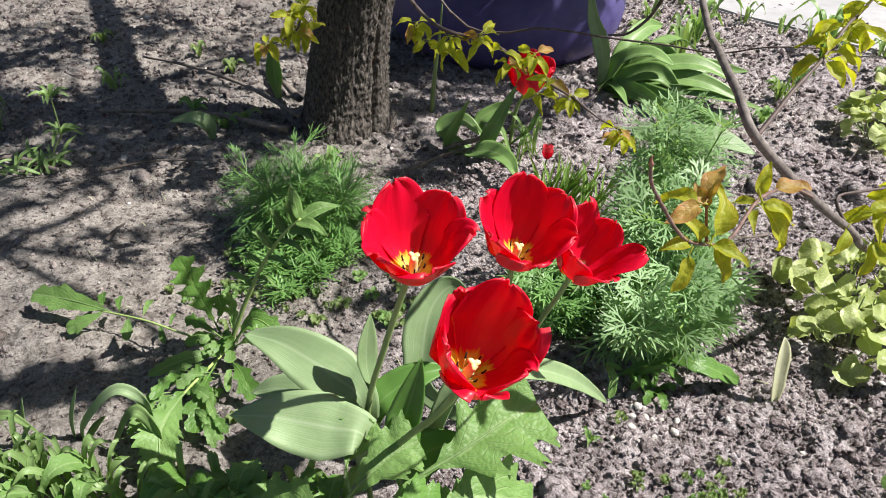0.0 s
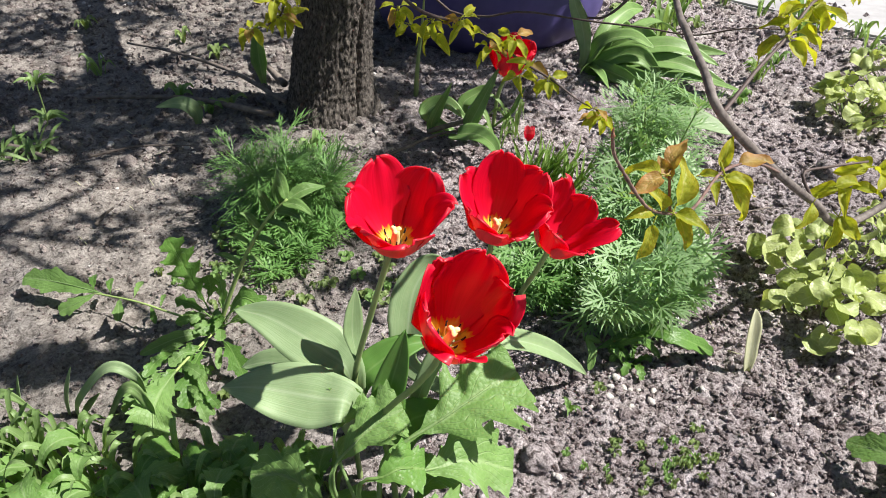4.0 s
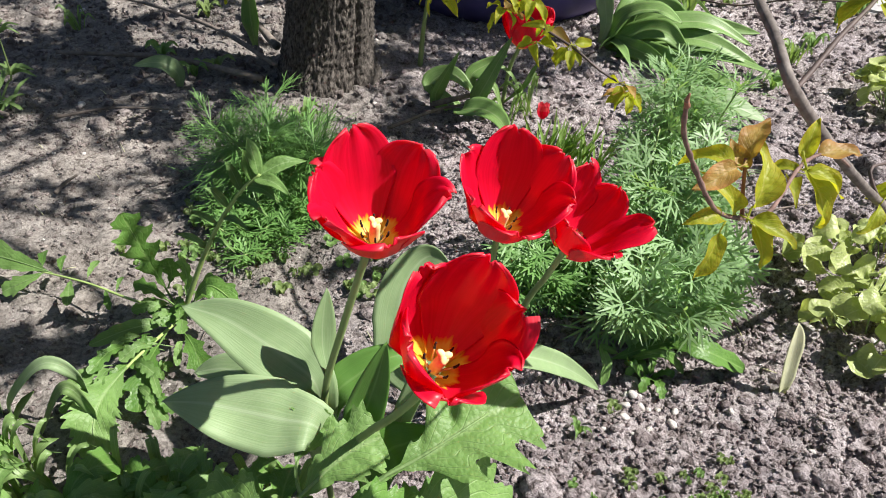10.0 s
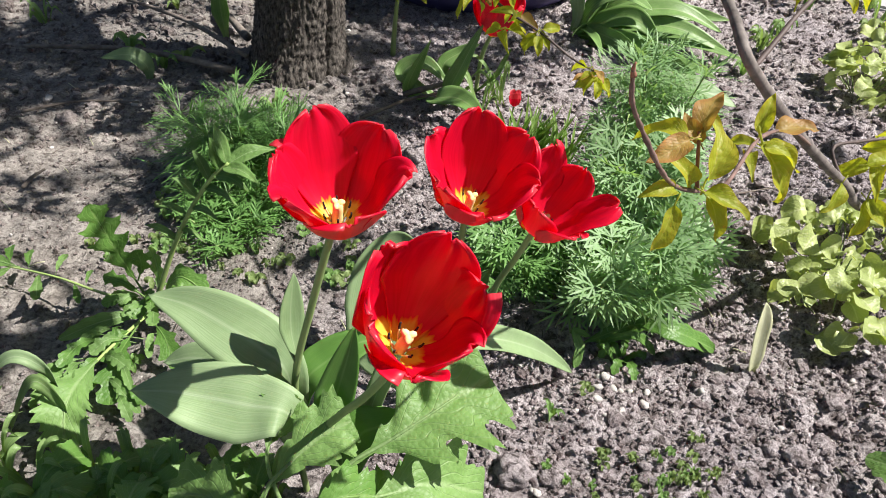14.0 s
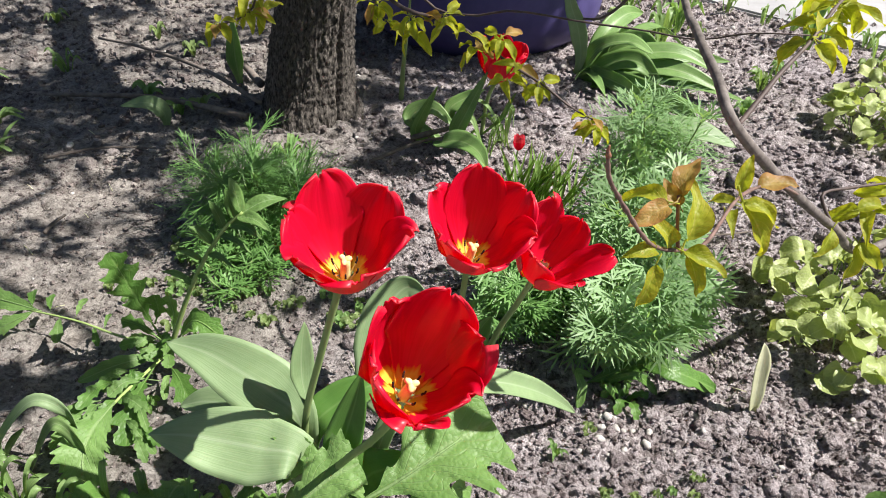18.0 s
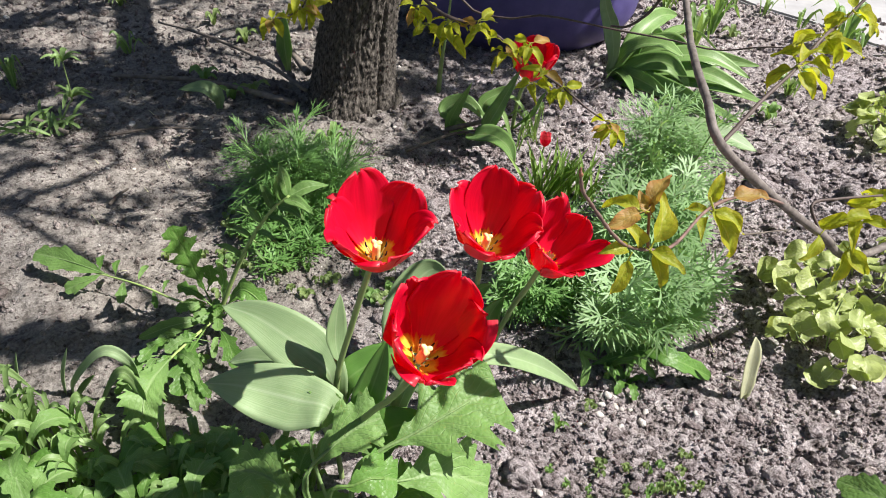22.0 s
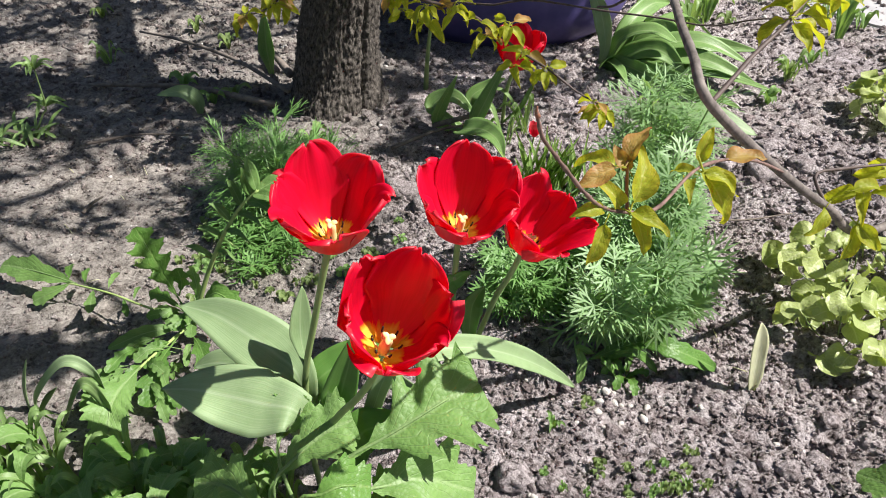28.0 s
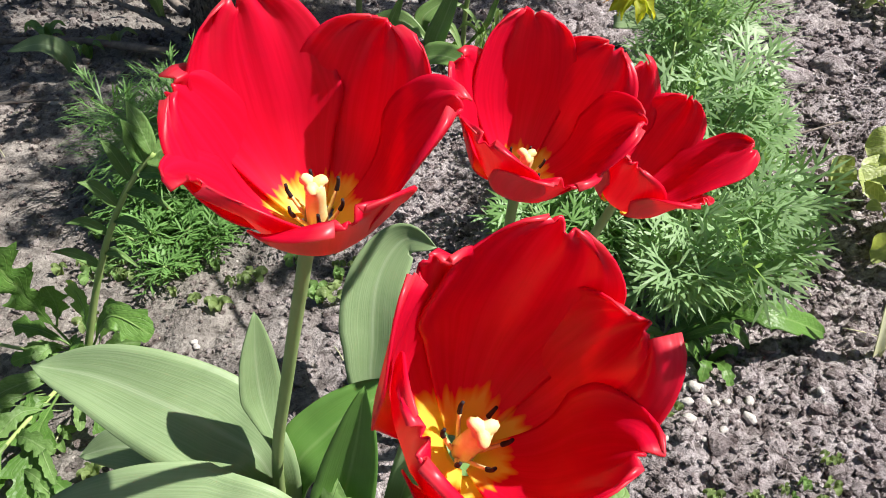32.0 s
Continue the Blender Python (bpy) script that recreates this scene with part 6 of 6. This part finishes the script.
for i, (at, n) in enumerate([((0.19, 1.117, 0), 13), ((0.221, 1.122, 0), 15), ((0.251, 1.118, 0), 15), ((0.281, 1.115, 0), 13)]):
    plant = thing("narrow_leaf_tuft", (at[0], at[1], float(ground_z(*at[:2]))), "dense tuft of narrow upright green leaves", "plant", "narrow leaf tufts")
    o = np.array(plant.location)
    for q in range(n):
        f = o + (r.uniform(-0.018, 0.018), r.uniform(-0.018, 0.018), -0.004)
        L = r.uniform(0.085, 0.135)
        d = unit((r.uniform(-0.45, 0.60), r.uniform(-0.35, 0.25), 1.0)) * L
        add_leaf(plant, "blade", [f, f + d * 0.5, f + d + (d[0] * 0.12, 0, -0.004)], r.uniform(0.0032, 0.0050), SPIKE, up=(0.65, -0.55, 0.50), fold=0.5, shape="strap", nv=14, nu=5, seed=320 + q, thick=0)
bud = thing("tulip_bud", (0.195, 1.16, 0), "small red bud among narrow green leaves", "flower")
add_stem(bud, "stem", [(0.195, 1.16, -0.01), (0.20, 1.155, 0.05), (0.203, 1.15, 0.085)], 0.002, 0.0015, STEM_M, sides=7, n=10)
V, F, U = petal_mesh(np.eye(3), 0, 0.026, 0.009, 0.4, 100, 0.009, 0.001, 1)
for k in range(3):
    V, F, U = petal_mesh(np.eye(3), 0, 0.026, 0.011, 2.1 * k + 0.4, 108, 0.008, 0.0006, k, 50, 88)
    part("petal", mesh_of("petal", V + np.array((0.008, -0.01, 0.083)), F, PETAL, U + (0, 0.4)), bud)

# ---------------------------------------------------------------- pale salad plants


def salad(at, n, reach, seed, label):
    r = np.random.default_rng(seed)
    plant = thing("salad_plant", (at[0], at[1], 0), label, "plant", "pale salad plants")
    o = np.array([at[0], at[1], 0.0])
    for i in range(n):
        a = r.uniform(0, 6.283)
        q = math.sqrt(r.random())
        d = np.array([math.cos(a), math.sin(a), 0]) * reach * q
        hh = (0.022 + 0.055 * (1 - q * q)) * r.uniform(0.6, 1.25)
        L = r.uniform(0.022, 0.044)
        way = unit(np.array([math.cos(a), math.sin(a), 0.2]) + r.normal(0, 0.5, 3) * (1, 1, 0.4))
        p = o + d + (0, 0, hh)
        pts = [p - way * L * 0.5, p + (0, 0, 0.006), p + way * L * 0.55 - (0, 0, 0.006)]
        add_leaf(plant, "leaf", pts, L * r.uniform(0.36, 0.52), SALAD, up=unit(np.array([0, -0.35, 1]) + r.normal(0, 0.40, 3)), fold=0.22, wave=0.17, shape="round", nv=18, nu=9, seed=seed + i, thick=0)
        if i % 3 == 0:
            add_stem(plant, "stalk", [o + d * 0.25 + (0, 0, -0.004), o + d * 0.7 + (0, 0, hh * 0.6), p - way * L * 0.3], 0.0012, 0.0009, STEM_M, sides=5, n=8)
    return plant


salad((0.630, 0.855), 62, 0.105, 400, "spreading pale yellow-green salad plant with rounded leaves")
salad((0.590, 0.760), 30, 0.075, 480, "pale yellow-green salad plant with rounded leaves on soil")
salad((0.93, 1.42), 60, 0.09, 520, "pale green salad plant with broad rounded leaves on soil")
salad((1.12, 1.62), 30, 0.09, 570, "pale green salad plant near the path")
salad((0.78, 0.93), 30, 0.09, 610, "pale yellow-green salad plant with rounded leaves")

# dry bract standing in the soil
bract = thing("dry_bract", (0.447, 0.672, 0), "upright pale dry straw-coloured bract in the soil", "bract")
add_leaf(bract, "blade", [(0.449, 0.668, -0.006), (0.445, 0.672, 0.030), (0.441, 0.676, 0.067), (0.437, 0.68, 0.1)], 0.0105, STRAW, up=(0.30, -0.92, 0.30), fold=0.35, wave=0.06, shape="bract", nv=24, nu=9, seed=640, thick=0.0006)
add_leaf(bract, "blade", [(0.449, 0.668, -0.002), (0.447, 0.666, 0.008), (0.449, 0.664, 0.018)], 0.003, STRAW, up=(0, -1, 0.3), fold=0.4, shape="oval", nv=12, nu=5, seed=641, thick=0.0005)

# ---------------------------------------------------------------- seedlings scattered over the bed
r = np.random.default_rng(77)
SPOTS = [(-0.16, 0.86), (-0.12, 0.84), (-0.20, 0.83), (-0.08, 0.86), (-0.15, 0.80), (-0.24, 0.86), (-0.05, 0.80), (-0.22, 0.90), (-0.17, 0.92), (-0.10, 0.90), (-0.27, 0.92), (-0.32, 0.98), (-0.30, 0.93), (-0.01, 0.84), (0.02, 0.88),
         (-0.26, 0.66), (-0.22, 0.62), (-0.17, 0.62), (0.21, 0.52), (0.25, 0.54), (0.235, 0.50), (0.30, 0.50), (0.33, 0.52), (0.27, 0.485), (0.205, 0.60), (0.245, 0.625), (0.36, 0.57), (0.19, 0.53), (0.40, 0.80), (0.46, 0.90),
         (-0.52, 1.46), (-0.50, 1.70), (-0.62, 1.82), (-0.44, 1.40), (-0.40, 1.42), (-0.9, 1.9), (-0.35, 2.2), (-0.30, 2.35), (-0.45, 2.3), (-0.2, 2.2), (0.55, 2.05), (0.60, 1.9), (0.68, 2.0), (0.75, 1.95), (0.62, 2.2), (0.9, 1.75), (1.1, 1.75), (1.2, 1.8), (0.72, 1.5), (0.80, 1.62)]
SPOTS += [(r.uniform(-0.30, 0.03), r.uniform(0.78, 1.0)) for q in range(34)] + [(r.normal(0.315, 0.030), r.normal(0.525, 0.018)) for q in range(26)] + [(r.uniform(-0.40, -0.26), r.uniform(0.84, 0.98)) for q in range(8)]
for i, (x, y) in enumerate(SPOTS):
    far = y > 1.3
    rosette("seedling", (x, y), int(r.integers(4, 8)), r.uniform(0.006, 0.017) * (0.55 if y < 0.6 else 1) if not far else 0.034, r.uniform(0.0024, 0.0050) * (0.55 if y < 0.6 else 1) if not far else 0.007, CRESS if i % 3 else LOBED, "small green seedling sprouting from the soil", 700 + i, "round" if not far and i % 2 else "oval", 0, 0, 0.012 if not far else 0.028, "seedlings")
for i, (x, y, n, L) in enumerate([(0.70, 1.98, 10, 0.16), (0.63, 1.86, 9, 0.12), (0.60, 2.12, 10, 0.10), (1.02, 1.90, 8, 0.16), (1.16, 1.82, 8, 0.10), (0.80, 1.62, 9, 0.07), (-0.92, 1.40, 9, 0.09), (-0.76, 1.62, 7, 0.06), (0.16, 1.28, 8, 0.09), (0.20, 1.33, 8, 0.10), (-0.20, 1.24, 9, 0.05), (-0.5, 2.45, 12, 0.1), (-0.35, 2.5, 12, 0.1), (-1.45, 2.4, 12, 0.1), (-1.0, 2.5, 12, 0.1), (0.50, 2.3, 12, 0.1), (0.76, 2.36, 9, 0.07), (0.84, 2.26, 8, 0.06), (0.90, 2.18, 9, 0.07), (0.98, 2.10, 8, 0.06), (1.04, 2.04, 8, 0.07), (1.10, 1.97, 8, 0.06), (1.19, 1.92, 9, 0.06), (1.26, 1.84, 9, 0.06)]):
    grass_tuft((x, y), n, L, 0.0035 if L < 0.12 else 0.007, 900 + 30 * i, 0.7, IRIS if i in (0, 3) else GRASS)

# dry sticks on the soil
for pts, r0 in [([(-0.28, 1.40, 0.035), (-0.42, 1.52, 0.05), (-0.60, 1.66, 0.04), (-0.74, 1.76, 0.02)], 0.005), ([(-0.30, 1.50, 0.03), (-0.36, 1.60, 0.035), (-0.42, 1.74, 0.03)], 0.009), ([(-0.30, 1.37, 0.02), (-0.50, 1.42, 0.03), (-0.72, 1.44, 0.02)], 0.007),
                ([(-0.95, 1.22, 0.012), (-0.80, 1.23, 0.018), (-0.70, 1.20, 0.01)], 0.008), ([(-0.52, 0.98, 0.008), (-0.515, 1.0, 0.012), (-0.51, 1.03, 0.008)], 0.0035), ([(0.96, 1.62, 0.02), (1.03, 1.58, 0.02), (1.10, 1.50, 0.012)], 0.006),
                ([(-0.62, 1.20, 0.01), (-0.54, 1.24, 0.012), (-0.44, 1.25, 0.01)], 0.003), ([(0.30, 1.05, 0.01), (0.5, 1.02, 0.012), (0.62, 1.05, 0.01)], 0.002), ([(0.02, 1.30, 0.02), (0.10, 1.33, 0.03), (0.16, 1.36, 0.03)], 0.006), ([(-0.05, 1.22, 0.012), (0.03, 1.28, 0.02), (0.09, 1.31, 0.02)], 0.004)]:
    mid = np.mean(np.array(pts), axis=0)
    st = thing("stick", (mid[0], mid[1], 0), "dry grey-brown stick lying on the soil", "stick", "dry sticks")
    add_stem(st, "wood", pts, r0, r0 * 0.55, DRYTWIG, sides=8, n=20, knobby=0.06)

r = np.random.default_rng(88)
for k in range(46):
    x, y = (r.uniform(-0.62, 0.05), r.uniform(0.62, 1.35)) if k < 28 else (r.uniform(0.12, 0.70), r.uniform(0.47, 1.15))
    a, ln = r.uniform(0, 3.14), r.uniform(0.012, 0.040)
    z = float(ground_z(x, y))
    bit = thing("straw_bit", (x, y, z), "short dry straw lying on the soil", "straw", "straw bits")
    d = np.array((math.cos(a), math.sin(a), 0)) * ln / 2
    o = np.array((x, y, z + 0.003))
    add_stem(bit, "stalk", [o - d, o + (0, 0, 0.0015), o + d], 0.0007, 0.0005, DRYTWIG if k % 3 else STRAW, sides=5, n=5)

# ---------------------------------------------------------------- clods, stones and pale chips


def lump_mesh(name, seed, mat, sub=1, rough=0.25):
    bm = bmesh.new()
    bmesh.ops.create_icosphere(bm, subdivisions=sub, radius=1.0)
    r = np.random.default_rng(seed)
    k = r.uniform(0, 20, 3)
    for v in bm.verts:
        n = noise.noise(v.co * 1.3 + Vector(k)) + 0.5 * noise.noise(v.co * 3.1 + Vector(k))
        v.co *= 1 + rough * n
        v.co.z *= 0.72
    for f in bm.faces:
        f.smooth = sub > 1
    me = bpy.data.meshes.new(name)
    bm.to_mesh(me)
    bm.free()
    me.materials.append(mat)
    return me


bases = []
for s in range(8):
    me = lump_mesh("base", 50 + s, CLOD, 1, 0.55)
    bases.append((np.array([v.co[:] for v in me.vertices]), np.array([p.vertices[:] for p in me.polygons])))
    bpy.data.meshes.remove(me)


def scatter(n, box, lo, hi, seed, power=2.6, small=False):
    r = np.random.default_rng(seed)
    X, Y = r.uniform(box[0], box[1], n), r.uniform(box[2], box[3], n)
    keep = r.random(n) < rough_at(X, Y) ** 1.2 + 0.12
    X, Y = X[keep], Y[keep]
    Z, S = ground_z(X, Y), lo + (hi - lo) * r.random(len(X)) ** power
    V, F, count = [], [], 0
    for x, y, z, s in zip(X, Y, Z, S):
        bv, bf = (crumbs if small else bases)[int(r.integers(0, 8))]
        a = r.uniform(0, 6.283)
        ca, sa = math.cos(a), math.sin(a)
        v = bv * s * r.uniform(0.7, 1.3, 3)
        V.append(np.stack([v[:, 0] * ca - v[:, 1] * sa + x, v[:, 0] * sa + v[:, 1] * ca + y, v[:, 2] + z + 0.3 * s], -1))
        F.append(bf + count)
        count += len(bv)
    return np.vstack(V), np.vstack(F)


crumbs = []
for s in range(8):
    bm = bmesh.new()
    bmesh.ops.create_icosphere(bm, subdivisions=1, radius=1.0)
    bm.verts.index_update()
    crumbs.append((np.array([v.co[:] for v in bm.verts]) * (1 + 0.28 * np.random.default_rng(s).normal(0, 1, (len(bm.verts), 1))), np.array([[v.index for v in f.verts] for f in bm.faces])))
    bm.free()

sets = [scatter(44000, (-0.75, 0.85, 0.44, 1.25), 0.0010, 0.0036, 1, 1.6, True), scatter(3000, (-0.7, 0.95, 0.42, 1.35), 0.003, 0.010, 4, 2.8), scatter(12000, (-1.5, 1.3, 1.2, 2.5), 0.0020, 0.008, 2, 2.2, True), scatter(900, (-1.3, 1.2, 1.2, 2.3), 0.006, 0.014, 7, 2.6)]
CV, CF, total = [], [], 0
for v, f in sets:
    CV.append(v)
    CF.append(f + total)
    total += len(v)
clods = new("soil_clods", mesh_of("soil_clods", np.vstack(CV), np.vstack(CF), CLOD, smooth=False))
tagged(clods, "loose crumbs and clods of dry soil", "soil", kind="stuff")

for i, (x, y, s) in enumerate([(0.159, 0.527, 0.019), (0.196, 0.525, 0.013), (0.455, 0.552, 0.013), (0.49, 0.57, 0.014), (0.255, 0.545, 0.009), (0.435, 0.565, 0.011), (0.62, 1.20, 0.030), (0.70, 1.23, 0.026), (0.66, 1.30, 0.022), (0.78, 1.18, 0.026), (0.56, 1.22, 0.018),
                               (-0.60, 2.25, 0.035), (0.52, 0.62, 0.012), (0.40, 0.53, 0.010), (-0.545, 1.20, 0.018), (-0.02, 1.10, 0.030), (0.03, 1.06, 0.026), (0.05, 1.13, 0.022)]):
    ob = new("clod", lump_mesh("clod", 900 + i, CLOD, 3, 0.42))
    ob.matrix_world = pose(x, y, float(ground_z(x, y)) + s * 0.1, 0, 0, i * 47) @ Matrix.Diagonal((s * 1.05, s * 0.9, s * 0.9, 1))
    tagged(ob, "rounded earthy stone half sunk in soil" if i < 2 else "large lump of dry soil", "stone" if i < 2 else "clod", "stones and lumps in the bed")

chips = [lump_mesh("pale_chip", 990 + i, PALE, 2, 0.35) for i in range(5)]
for i in range(124):
    if i >= 110:
        x, y, s = r.normal(0.285, 0.030), r.normal(0.635, 0.010), r.uniform(0.003, 0.0055)
    elif i < 55:
        x, y, s = r.uniform(0.1, 0.62), r.uniform(0.47, 0.95), r.uniform(0.0016, 0.0042)
    elif i < 80:
        x, y, s = r.uniform(-0.6, 0.1), r.uniform(0.65, 1.25), r.uniform(0.0015, 0.0035)
    else:
        x, y, s = r.uniform(-1.2, 1.0), r.uniform(1.2, 2.2), r.uniform(0.003, 0.007)
    ob = new("pale_chip", chips[i % 5])
    ob.matrix_world = pose(x, y, float(ground_z(x, y)) + s * 0.5, 0, 0, i * 61) @ Matrix.Diagonal((s * 1.3, s, s, 1))
    tagged(ob, "small pale stone chip on the soil", "pebble", "pale chips on the soil")
